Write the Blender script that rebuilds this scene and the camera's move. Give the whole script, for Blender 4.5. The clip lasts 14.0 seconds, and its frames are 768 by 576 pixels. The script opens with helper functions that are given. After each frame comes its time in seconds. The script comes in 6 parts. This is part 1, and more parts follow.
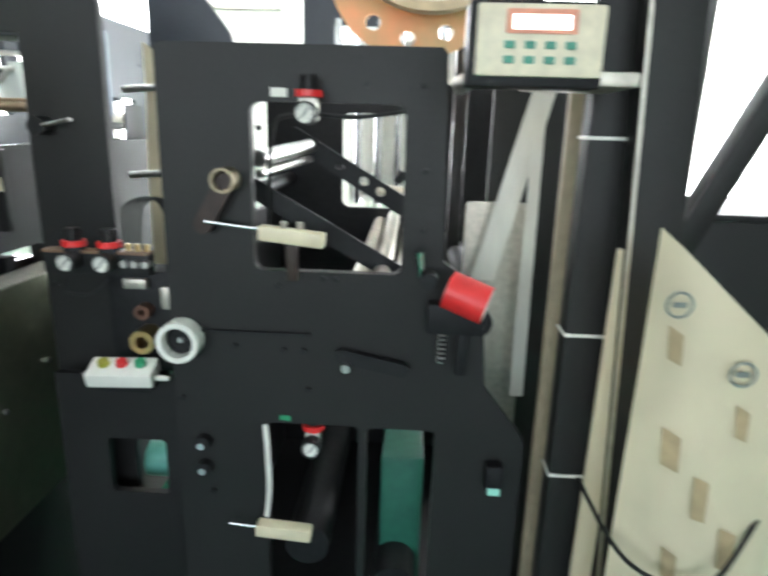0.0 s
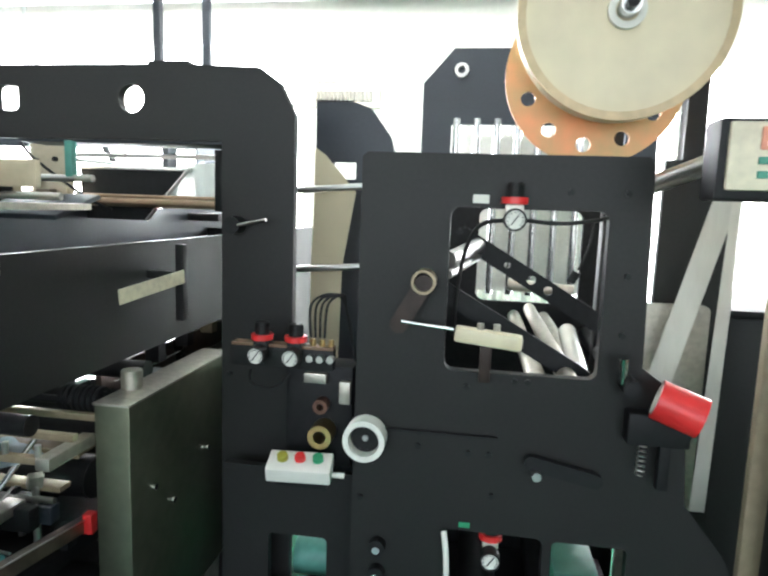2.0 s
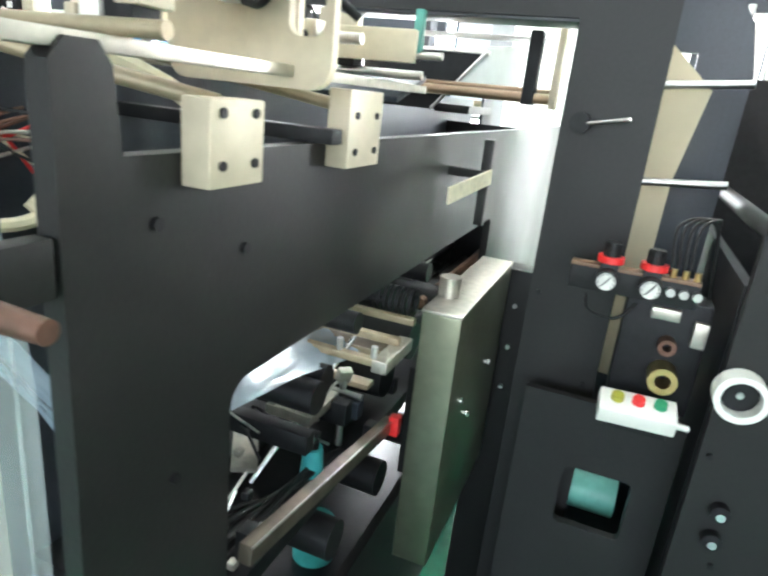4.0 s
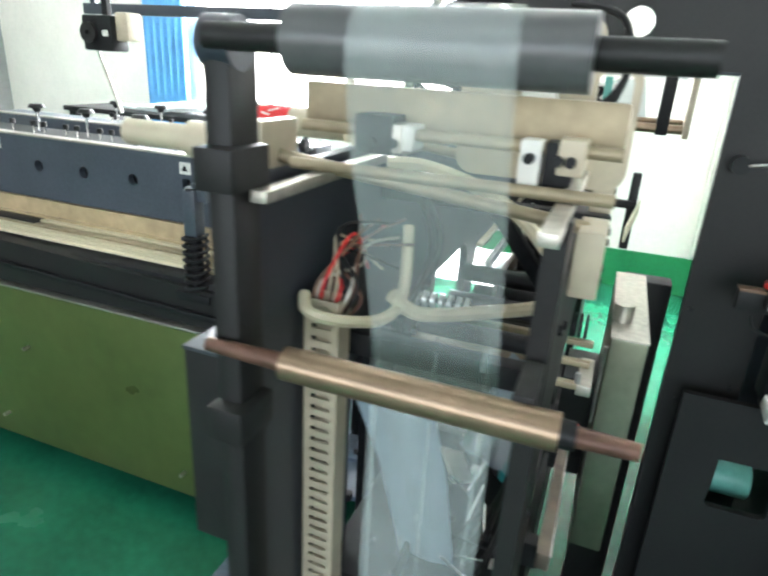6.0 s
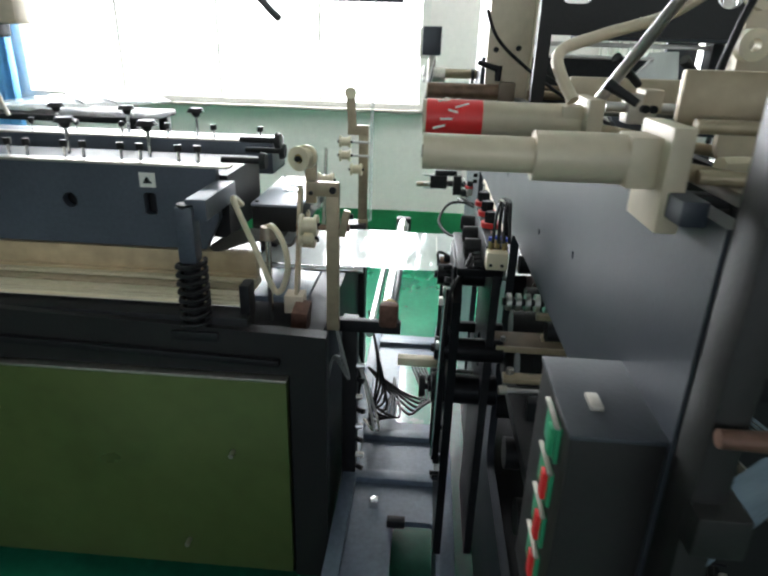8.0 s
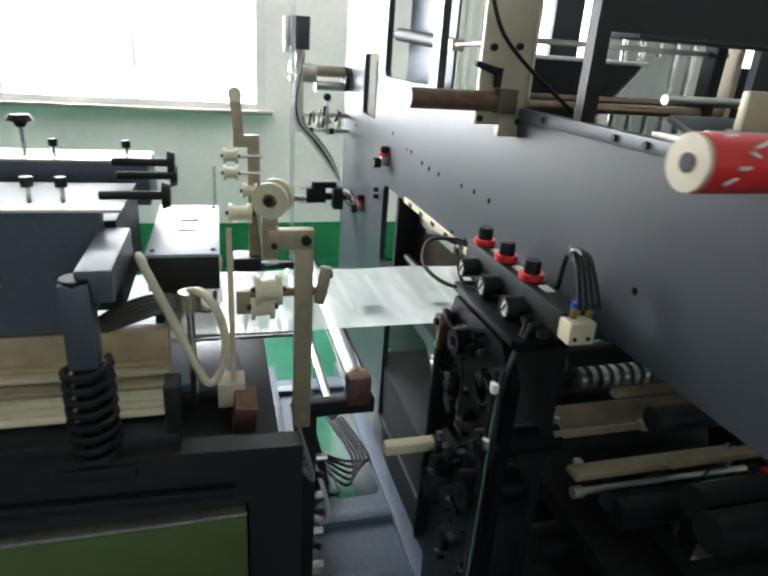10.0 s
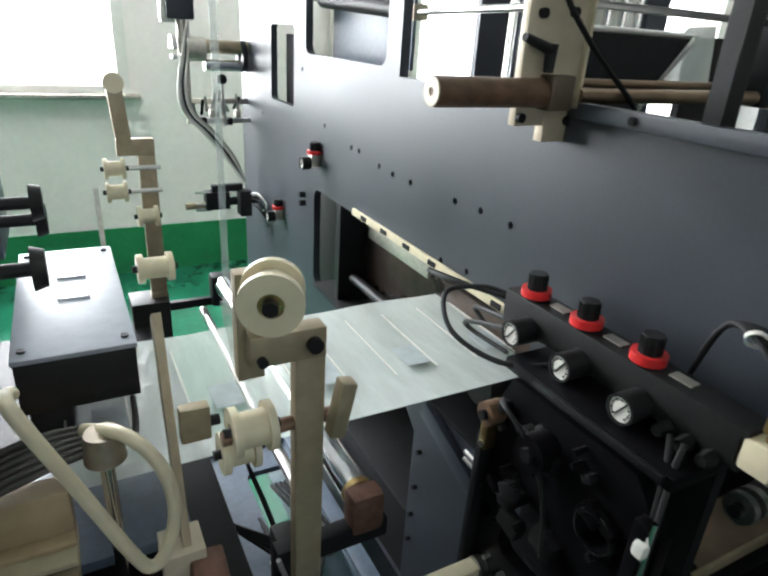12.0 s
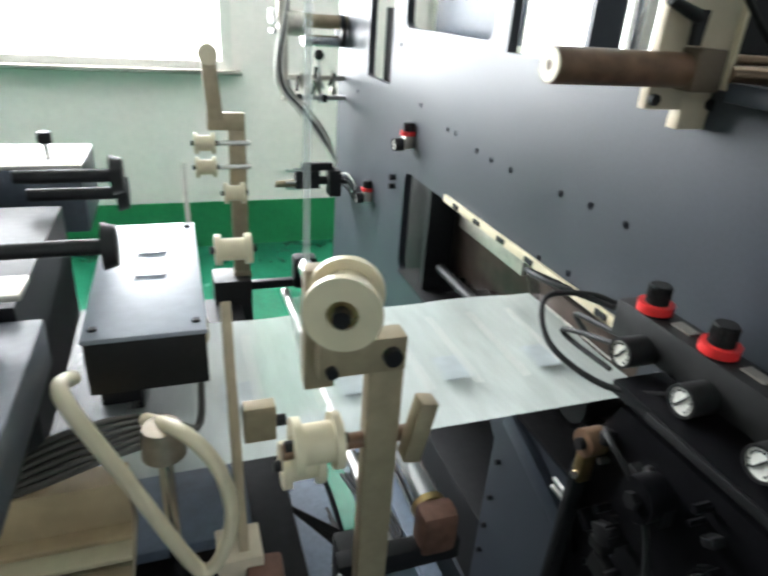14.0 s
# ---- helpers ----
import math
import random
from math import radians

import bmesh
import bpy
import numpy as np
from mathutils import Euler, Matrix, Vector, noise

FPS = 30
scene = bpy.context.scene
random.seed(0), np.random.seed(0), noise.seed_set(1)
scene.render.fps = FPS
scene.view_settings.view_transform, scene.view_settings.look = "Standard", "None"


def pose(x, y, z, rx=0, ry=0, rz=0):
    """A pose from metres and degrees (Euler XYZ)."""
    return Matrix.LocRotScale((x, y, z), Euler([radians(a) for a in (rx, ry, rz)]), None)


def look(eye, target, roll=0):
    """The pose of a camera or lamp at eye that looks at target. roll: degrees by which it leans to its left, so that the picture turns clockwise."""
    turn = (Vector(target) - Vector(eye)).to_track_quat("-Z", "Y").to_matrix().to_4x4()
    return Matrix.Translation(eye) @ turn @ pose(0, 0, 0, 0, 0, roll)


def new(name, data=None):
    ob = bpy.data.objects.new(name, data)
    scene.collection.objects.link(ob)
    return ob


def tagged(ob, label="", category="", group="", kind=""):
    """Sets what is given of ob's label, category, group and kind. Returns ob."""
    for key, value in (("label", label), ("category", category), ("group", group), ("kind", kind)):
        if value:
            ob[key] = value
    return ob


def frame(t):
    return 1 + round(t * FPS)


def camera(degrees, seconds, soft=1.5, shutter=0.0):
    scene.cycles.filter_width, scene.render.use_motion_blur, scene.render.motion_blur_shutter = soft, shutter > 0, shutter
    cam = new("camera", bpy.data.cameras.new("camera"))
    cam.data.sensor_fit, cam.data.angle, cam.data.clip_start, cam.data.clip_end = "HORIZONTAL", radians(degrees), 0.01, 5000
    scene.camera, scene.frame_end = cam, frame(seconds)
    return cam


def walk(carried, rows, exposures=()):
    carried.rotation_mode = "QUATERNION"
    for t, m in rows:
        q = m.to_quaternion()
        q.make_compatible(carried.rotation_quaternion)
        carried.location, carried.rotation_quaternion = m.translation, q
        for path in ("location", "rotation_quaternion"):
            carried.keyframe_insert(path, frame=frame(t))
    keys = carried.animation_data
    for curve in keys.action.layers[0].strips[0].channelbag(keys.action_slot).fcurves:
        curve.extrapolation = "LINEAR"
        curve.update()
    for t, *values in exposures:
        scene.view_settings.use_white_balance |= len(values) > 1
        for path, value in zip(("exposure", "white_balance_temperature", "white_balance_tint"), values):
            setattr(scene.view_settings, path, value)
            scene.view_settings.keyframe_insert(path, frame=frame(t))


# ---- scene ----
cam = camera(66.1, 14.0, soft=2.4, shutter=0.5)
PATH = [
    (0, (0.305, 0.415, 1.627), (0.238, 2.054, 1.181), 1.7),
    (0.5, (0.210, 0.412, 1.638), (-0.031, 2.046, 1.236), 1.7),
    (1, (0.132, 0.403, 1.649), (-0.116, 2.054, 1.330), 1.8),
    (1.5, (0.087, 0.394, 1.659), (-0.150, 2.062, 1.437), 1.4),
    (2, (0.051, 0.398, 1.657), (-0.201, 2.065, 1.433), 2),
    (2.5, (0.008, 0.393, 1.646), (-0.469, 1.998, 1.355), 3.1),
    (3, (-0.092, 0.422, 1.638), (-0.640, 1.990, 1.276), 3.4),
    (3.5, (-0.219, 0.461, 1.640), (-0.799, 1.977, 1.136), 4.1),
    (4, (-0.393, 0.442, 1.624), (-0.971, 1.952, 1.097), 6),
    (4.2, (-0.426, 0.438, 1.622), (-0.993, 1.949, 1.090), 5.2),
    (6.3, (-0.858, 0.125, 1.796), (-1.402, 1.611, 1.175), 2.9),
    (6.5, (-0.937, 0.104, 1.798), (-1.402, 1.615, 1.174), 1.6),
    (7, (-1.122, 0.101, 1.774), (-1.479, 1.633, 1.128), 0.9),
    (7.5, (-1.247, 0.129, 1.764), (-1.497, 1.681, 1.115), 2.8),
    (8, (-1.405, 0.241, 1.765), (-1.508, 1.810, 1.121), 1.8),
    (8.2, (-1.438, 0.259, 1.754), (-1.501, 1.833, 1.114), 2.6),
    (10.3, (-1.841, 0.855, 1.737), (-1.321, 2.342, 1.097), 3.2),
    (10.5, (-1.852, 0.933, 1.734), (-1.285, 2.398, 1.084), 2.7),
    (11, (-1.884, 1.092, 1.728), (-1.161, 2.485, 1.074), 3.3),
    (11.5, (-1.897, 1.187, 1.725), (-1.117, 2.543, 1.061), 3),
    (12, (-1.873, 1.262, 1.725), (-1.114, 2.626, 1.051), 3.8),
    (12.5, (-1.834, 1.312, 1.715), (-1.115, 2.684, 1.017), 4.6),
    (13, (-1.807, 1.348, 1.707), (-1.108, 2.718, 0.984), 4.7),
    (13.5, (-1.799, 1.359, 1.705), (-1.120, 2.734, 0.972), 4.4),
    (14, (-1.836, 1.352, 1.705), (-1.304, 2.791, 0.972), 4.1),
]
walk(cam, [(t, look(eye, target, roll)) for t, eye, target, roll in PATH],
     exposures=[(0, 1.7), (0.6, 1.75), (1.5, 1.65), (2.5, 1.65), (3.0, 1.85), (3.5, 2.4), (4.2, 2.45), (6.3, 1.65), (6.6, 1.3), (7.0, 0.6), (8.2, 0.35), (10.3, 0.35), (13.0, 0.45), (14, 0.58)])

# ---- world, sun, large lights ----
world = bpy.data.worlds.new("world")
scene.world = world
world.use_nodes = True
wn = world.node_tree.nodes
sky = wn.new("ShaderNodeTexSky")
sky.sky_type, sky.sun_disc = "NISHITA", False
sky.sun_elevation, sky.sun_rotation = radians(42), radians(20)
world.node_tree.links.new(sky.outputs[0], wn["Background"].inputs[0])
wn["Background"].inputs[1].default_value = 0.12
sun_data = bpy.data.lights.new("sun", "SUN")
sun_data.energy, sun_data.angle, sun_data.color = 1.2, radians(12), (1.0, 0.96, 0.9)
sun_lamp = new("sun", sun_data)
sun_lamp.matrix_world = look((2, 14, 12), (0, 5, 0))


def window_light(name, x0, x1, y, z0, z1, power, toward, colour=(0.91, 0.945, 1.0)):
    d = bpy.data.lights.new(name, "AREA")
    d.shape, d.size, d.size_y, d.energy, d.color = "RECTANGLE", x1 - x0, z1 - z0, power, colour
    ob = new(name, d)
    c = Vector(((x0 + x1) / 2, y, (z0 + z1) / 2))
    ob.matrix_world = look(c, c + Vector((0, toward, -0.001)))


window_light("window_light_north", -5.0, -1.5, 5.6, 1.3, 3.1, 270, -1)
window_light("window_light_east", 0.8, 4.4, 5.6, 0.7, 2.9, 150, -1)
# Fill lamp added behind the camera for the machine fronts; its window is unseen.
window_light("fill_light_south", -4.5, 3.5, -3.9, 1.1, 3.0, 46, 1, (0.87, 0.925, 1.0))


# ---- materials ----
def mat(name, base, rough=0.5, metal=0.0, grain=0.12, scale=40.0, bump=0.02, spot=None, coat=0.0, spec=0.5):
    """A painted, metal or plastic surface with grain, large stains and fine relief."""
    m = bpy.data.materials.new(name)
    m.use_nodes = True
    nt = m.node_tree
    n, l = nt.nodes, nt.links
    b = n["Principled BSDF"]
    co = n.new("ShaderNodeTexCoord")
    big = n.new("ShaderNodeTexNoise")
    big.inputs["Scale"].default_value, big.inputs["Detail"].default_value = 3.1, 5
    fine = n.new("ShaderNodeTexNoise")
    fine.inputs["Scale"].default_value, fine.inputs["Detail"].default_value = scale, 4
    for t in (big, fine):
        l.new(co.outputs["Object"], t.inputs["Vector"])
    mix = n.new("ShaderNodeMix")
    mix.data_type = "FLOAT"
    mix.inputs[0].default_value = 0.4
    l.new(big.outputs[0], mix.inputs[2])
    l.new(fine.outputs[0], mix.inputs[3])
    ramp = n.new("ShaderNodeValToRGB")
    lo = [max(0.0, c * (1 - 2.2 * grain)) for c in base]
    hi = [min(1.0, c * (1 + 2.2 * grain)) for c in base]
    if spot:
        lo = list(spot)
    ramp.color_ramp.elements[0].position, ramp.color_ramp.elements[1].position = 0.3, 0.7
    ramp.color_ramp.elements[0].color, ramp.color_ramp.elements[1].color = (*lo, 1), (*hi, 1)
    l.new(mix.outputs[0], ramp.inputs[0])
    l.new(ramp.outputs[0], b.inputs["Base Color"])
    rr = n.new("ShaderNodeMapRange")
    rr.inputs["To Min"].default_value, rr.inputs["To Max"].default_value = max(0.03, rough - 0.1), min(1, rough + 0.12)
    l.new(big.outputs[0], rr.inputs["Value"])
    l.new(rr.outputs[0], b.inputs["Roughness"])
    b.inputs["Metallic"].default_value = metal
    b.inputs["Coat Weight"].default_value = coat
    b.inputs["Specular IOR Level"].default_value = spec
    if bump:
        bp = n.new("ShaderNodeBump")
        bp.inputs["Strength"].default_value, bp.inputs["Distance"].default_value = bump * 5, 0.002
        l.new(fine.outputs[0], bp.inputs["Height"])
        l.new(bp.outputs[0], b.inputs["Normal"])
    return m


def brushed(name, base, rough, along=(1, 60, 60), metal=1.0):
    """Metal with fine drawn lines."""
    m = mat(name, base, rough, metal, 0.1, 30, 0)
    n, l = m.node_tree.nodes, m.node_tree.links
    mp = n.new("ShaderNodeMapping")
    mp.inputs["Scale"].default_value = along
    co = n.new("ShaderNodeTexCoord")
    no = n.new("ShaderNodeTexNoise")
    no.inputs["Scale"].default_value = 9
    l.new(co.outputs["Object"], mp.inputs[0])
    l.new(mp.outputs[0], no.inputs["Vector"])
    bp = n.new("ShaderNodeBump")
    bp.inputs["Strength"].default_value, bp.inputs["Distance"].default_value = 0.15, 0.001
    l.new(no.outputs[0], bp.inputs["Height"])
    l.new(bp.outputs[0], n["Principled BSDF"].inputs["Normal"])
    return m


def clear_film(name, tint, alpha, rough=0.12, wave=0.5):
    """Thin plastic film: part see-through, part milky, with creases."""
    m = bpy.data.materials.new(name)
    m.use_nodes = True
    n, l = m.node_tree.nodes, m.node_tree.links
    b = n["Principled BSDF"]
    b.inputs["Base Color"].default_value = (*tint, 1)
    b.inputs["Roughness"].default_value = rough
    b.inputs["Specular IOR Level"].default_value = 0.8
    co = n.new("ShaderNodeTexCoord")
    mp = n.new("ShaderNodeMapping")
    mp.inputs["Scale"].default_value = (6, 1.5, 1.5)
    no = n.new("ShaderNodeTexNoise")
    no.inputs["Scale"].default_value, no.inputs["Detail"].default_value = 5, 3
    l.new(co.outputs["Object"], mp.inputs[0])
    l.new(mp.outputs[0], no.inputs["Vector"])
    mr = n.new("ShaderNodeMapRange")
    mr.inputs["To Min"].default_value, mr.inputs["To Max"].default_value = alpha - 0.15, min(1, alpha + 0.15)
    l.new(no.outputs[0], mr.inputs["Value"])
    l.new(mr.outputs[0], b.inputs["Alpha"])
    bp = n.new("ShaderNodeBump")
    bp.inputs["Strength"].default_value, bp.inputs["Distance"].default_value = wave, 0.01
    l.new(no.outputs[0], bp.inputs["Height"])
    l.new(bp.outputs[0], b.inputs["Normal"])
    return m


def glow(name, colour, strength):
    m = bpy.data.materials.new(name)
    m.use_nodes = True
    b = m.node_tree.nodes["Principled BSDF"]
    b.inputs["Base Color"].default_value = (*colour, 1)
    b.inputs["Emission Color"].default_value = (*colour, 1)
    b.inputs["Emission Strength"].default_value = strength
    return m


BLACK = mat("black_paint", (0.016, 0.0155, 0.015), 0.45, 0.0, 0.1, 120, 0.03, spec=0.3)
SLATE = mat("slate_paint", (0.036, 0.042, 0.052), 0.4, 0.0, 0.08, 150, 0.02)
DARK = mat("dark_iron", (0.012, 0.012, 0.013), 0.5, 0.2, 0.2, 60, 0.04, spec=0.3)
BEAM = mat("blue_grey_beam_paint", (0.058, 0.069, 0.088), 0.38, 0.0, 0.12, 90, 0.03)
NAVY = mat("blue_black_paint", (0.03, 0.036, 0.048), 0.4, 0.0, 0.1, 110, 0.02)
BASEGREY = mat("grey_blue_paint", (0.1, 0.13, 0.17), 0.4, 0.0, 0.15, 60, 0.02)
STEEL = brushed("steel", (0.55, 0.54, 0.52), 0.3)
CHROME = mat("chrome", (0.75, 0.75, 0.75), 0.15, 1.0, 0.05, 30, 0.01)
ALU = mat("worn_aluminium", (0.5, 0.47, 0.41), 0.38, 0.85, 0.15, 60, 0.03)
TAN = mat("tan_plated_steel", (0.34, 0.275, 0.18), 0.42, 0.35, 0.12, 50, 0.03)
CREAM = mat("cream_plastic", (0.68, 0.6, 0.42), 0.4, 0.0, 0.08, 30, 0.01)
BEIGE = mat("beige_painted_steel", (0.54, 0.465, 0.34), 0.45, 0.1, 0.08, 40, 0.02)
BROWN = mat("brown_phenolic_tube", (0.17, 0.095, 0.055), 0.42, 0.1, 0.3, 40, 0.03)
BRONZE = brushed("bronze_roller", (0.3, 0.21, 0.14), 0.32, (60, 1, 1), 0.8)
RUST = mat("rusty_shaft", (0.13, 0.065, 0.045), 0.5, 0.4, 0.3, 60, 0.05)
GREEN = mat("olive_green_enamel", (0.115, 0.15, 0.045), 0.3, 0.4, 0.08, 14, 0.01)
GREENSTEEL = brushed("green_tinted_stainless", (0.2, 0.21, 0.15), 0.34, (60, 60, 1), 0.85)
FLOORM = mat("green_epoxy", (0.014, 0.15, 0.08), 0.22, 0.0, 0.12, 25, 0.01, None, 0.3)
DADO = mat("green_wall_paint", (0.015, 0.22, 0.08), 0.45, 0.0, 0.08, 30, 0.01)
# Grey for the unseen walls, chosen so that less light bounces back.
GREYWALL = mat("low_bounce_grey", (0.3, 0.3, 0.29), 0.7, 0.0, 0.06, 20, 0.02)
WALL = mat("white_wall_paint", (0.87, 0.81, 0.76), 0.6, 0.0, 0.03, 30, 0.02)
CEIL = mat("ceiling_paint", (0.8, 0.8, 0.79), 0.7, 0.0, 0.04, 20, 0.02)
WHITE = mat("white_plastic", (0.78, 0.76, 0.7), 0.35, 0.0, 0.04, 30, 0.01)
PAPER = mat("paper", (0.75, 0.74, 0.68), 0.7, 0.0, 0.06, 60, 0.01)
TAPE = mat("yellowed_masking_tape", (0.6, 0.55, 0.4), 0.7, 0.0, 0.15, 60, 0.03)
RED = mat("red_plastic", (0.7, 0.03, 0.03), 0.35, 0.0, 0.06, 40, 0.01)
BTNGREEN = mat("green_plastic", (0.03, 0.3, 0.14), 0.35, 0.0, 0.06, 40, 0.01)
BTNYELLOW = mat("yellow_plastic", (0.35, 0.33, 0.04), 0.35, 0.0, 0.06, 40, 0.01)
BLUEP = mat("blue_plastic", (0.02, 0.06, 0.4), 0.35, 0.0, 0.06, 40, 0.01)
RUBBER = mat("black_rubber", (0.012, 0.012, 0.012), 0.5, 0.0, 0.2, 80, 0.03, spec=0.3)
GREASE = mat("black_grease", (0.006, 0.006, 0.007), 0.3, 0.0, 0.3, 30, 0.06, spec=0.14)
BRASS = mat("brass", (0.5, 0.36, 0.16), 0.3, 1.0, 0.15, 40, 0.02)
WOOD = mat("pale_board", (0.42, 0.32, 0.19), 0.5, 0.0, 0.15, 20, 0.02)
PALETOP = mat("pale_felt_table", (0.52, 0.455, 0.31), 0.6, 0.0, 0.06, 60, 0.03)
CURTAIN = mat("blue_curtain", (0.12, 0.36, 0.66), 0.7, 0.0, 0.1, 30, 0.02)
ORANGE = mat("orange_hub_paint", (0.62, 0.25, 0.12), 0.5, 0.1, 0.3, 12, 0.02, (0.4, 0.42, 0.2))
PEACH = mat("cream_film_roll", (0.72, 0.63, 0.45), 0.45, 0.0, 0.05, 12, 0.01)
WEB = mat("printed_cream_film", (0.62, 0.54, 0.38), 0.35, 0.0, 0.06, 8, 0.02)
SIGNGREY = mat("grey_print", (0.2, 0.22, 0.2), 0.6, 0.0, 0.1, 60, 0.0)
STRIP = clear_film("cream_film_strip", (0.8, 0.77, 0.7), 0.84, 0.2, 0.3)
FILM = clear_film("clear_film", (0.62, 0.69, 0.67), 0.3)
MILKY = clear_film("milky_film", (0.74, 0.8, 0.76), 0.78, 0.1, 0.35)
SEETHRU = clear_film("blue_film", (0.5, 0.62, 0.72), 0.6, 0.1, 0.6)
DAYLIGHT = glow("daylight_backdrop", (0.97, 1.0, 1.0), 4.5)
SCREEN = glow("lit_display", (1.0, 0.95, 0.9), 0.9)
GLASS = clear_film("window_glass", (0.8, 0.85, 0.85), 0.18, 0.05, 0.0)


# ---- geometry helpers ----
def box(bm, c, s, bevel=0.0, turn=None):
    r = bmesh.ops.create_cube(bm, size=1.0)
    vs = r["verts"]
    bmesh.ops.scale(bm, vec=s, verts=vs)
    if bevel:
        es = list({e for v in vs for e in v.link_edges})
        g = bmesh.ops.bevel(bm, geom=es, offset=min(bevel, min(s) * 0.45), segments=2, affect="EDGES", profile=0.6)
        vs = list({v for f in g["faces"] for v in f.verts} | {v for v in vs if v.is_valid})
    m = Matrix.Translation(c) @ (turn.to_matrix().to_4x4() if turn else Matrix.Identity(4))
    bmesh.ops.transform(bm, matrix=m, verts=vs)
    return bm


def cyl(bm, a, b, r, r2=None, seg=20, cap=True):
    a, b = Vector(a), Vector(b)
    d = b - a
    q = d.to_track_quat("Z", "Y").to_matrix().to_4x4()
    bmesh.ops.create_cone(bm, cap_ends=cap, segments=seg, radius1=r, radius2=r if r2 is None else r2, depth=d.length,
                          matrix=Matrix.Translation((a + b) / 2) @ q)
    return bm


def ring(bm, a, b, r, hole, seg=32):
    """A hollow cylinder from a to b."""
    a, b = Vector(a), Vector(b)
    q = (b - a).to_track_quat("Z", "Y").to_matrix()
    loops = []
    for p, rad in ((a, hole), (a, r), (b, r), (b, hole)):
        loops.append([bm.verts.new(p + q @ Vector((rad * math.cos(i * math.tau / seg), rad * math.sin(i * math.tau / seg), 0))) for i in range(seg)])
    for k in range(4):
        u, w = loops[k], loops[(k + 1) % 4]
        for i in range(seg):
            j = (i + 1) % seg
            bm.faces.new((u[i], u[j], w[j], w[i]))
    return bm


def tube(bm, pts, r, seg=8, steps=6):
    """A hose or wire along a smooth line through the points."""
    P = [Vector(p) for p in pts]
    line = []
    for i in range(len(P) - 1):
        p0, p1, p2, p3 = P[max(i - 1, 0)], P[i], P[i + 1], P[min(i + 2, len(P) - 1)]
        for k in range(steps):
            t = k / steps
            line.append(0.5 * (2 * p1 + (p2 - p0) * t + (2 * p0 - 5 * p1 + 4 * p2 - p3) * t * t + (3 * p1 - p0 - 3 * p2 + p3) * t ** 3))
    line.append(P[-1])
    loops, up = [], Vector((0.3, 0.5, 0.81))
    for i, p in enumerate(line):
        d = (line[min(i + 1, len(line) - 1)] - line[max(i - 1, 0)]).normalized()
        u = d.cross(up)
        if u.length < 0.05:
            u = d.cross(Vector((1, 0, 0)))
        u.normalize()
        v = d.cross(u)
        up = u.cross(d)
        loops.append([bm.verts.new(p + r * (math.cos(a) * u + math.sin(a) * v)) for a in (math.tau * k / seg for k in range(seg))])
    for A, B in zip(loops, loops[1:]):
        for i in range(seg):
            j = (i + 1) % seg
            bm.faces.new((A[i], A[j], B[j], B[i]))
    bm.faces.new(loops[0])
    bm.faces.new(loops[-1])
    return bm


def rrect(a0, b0, a1, b1, r, seg=5):
    """A rounded rectangle as a loop of 2D points."""
    out = []
    for cx, cy, s in ((a1 - r, b1 - r, 0), (a0 + r, b1 - r, 90), (a0 + r, b0 + r, 180), (a1 - r, b0 + r, 270)):
        for k in range(seg + 1):
            w = radians(s + 90 * k / seg)
            out.append((cx + r * math.cos(w), cy + r * math.sin(w)))
    return out


def disc(ca, cb, r, seg=24):
    return [(ca + r * math.cos(math.tau * k / seg), cb + r * math.sin(math.tau * k / seg)) for k in range(seg)]


def plate(bm, axis, at, thick, outline, holes=()):
    """A flat plate with holes, across the axis x, y or z, from at to at + thick."""
    def place(a, b):
        return {"x": (at, a, b), "y": (a, at, b), "z": (a, b, at)}[axis]
    edges = []
    for loop in (outline, *holes):
        vs = [bm.verts.new(place(a, b)) for a, b in loop]
        edges += [bm.edges.new((vs[i], vs[(i + 1) % len(vs)])) for i in range(len(vs))]
    faces = [f for f in bmesh.ops.triangle_fill(bm, use_beauty=True, edges=edges)["geom"] if isinstance(f, bmesh.types.BMFace)]
    r = bmesh.ops.extrude_face_region(bm, geom=faces)
    d = {"x": (thick, 0, 0), "y": (0, thick, 0), "z": (0, 0, thick)}[axis]
    bmesh.ops.translate(bm, vec=d, verts=[v for v in r["geom"] if isinstance(v, bmesh.types.BMVert)])
    return bm


def thing(name, label, category, at=(0, 0, 0), group="", kind=""):
    ob = new(name)
    ob.empty_display_size = 0.05
    ob.location = at
    return tagged(ob, label, category, group, kind)


def mesh_of(name, bm, material, smooth=True):
    bmesh.ops.recalc_face_normals(bm, faces=bm.faces)
    me = bpy.data.meshes.new(name)
    bm.to_mesh(me)
    bm.free()
    me.materials.append(material)
    if smooth:
        me.polygons.foreach_set("use_smooth", [True] * len(me.polygons))
        me.set_sharp_from_angle(angle=radians(35))
    return me


def part(name, bm, material, parent, label=""):
    """Links a bmesh, in world places, as one mesh under a thing."""
    ob = new(name, mesh_of(name, bm, material))
    ob.parent = parent
    home = Vector((0, 0, 0))
    p = parent
    while p:
        home += Vector(p.location)
        p = p.parent
    ob.data.transform(Matrix.Translation(-home))
    return tagged(ob, label)


def solo(name, bm, material, label="", category="", kind="", group=""):
    return tagged(new(name, mesh_of(name, bm, material)), label, category, group, kind)


B = bmesh.new


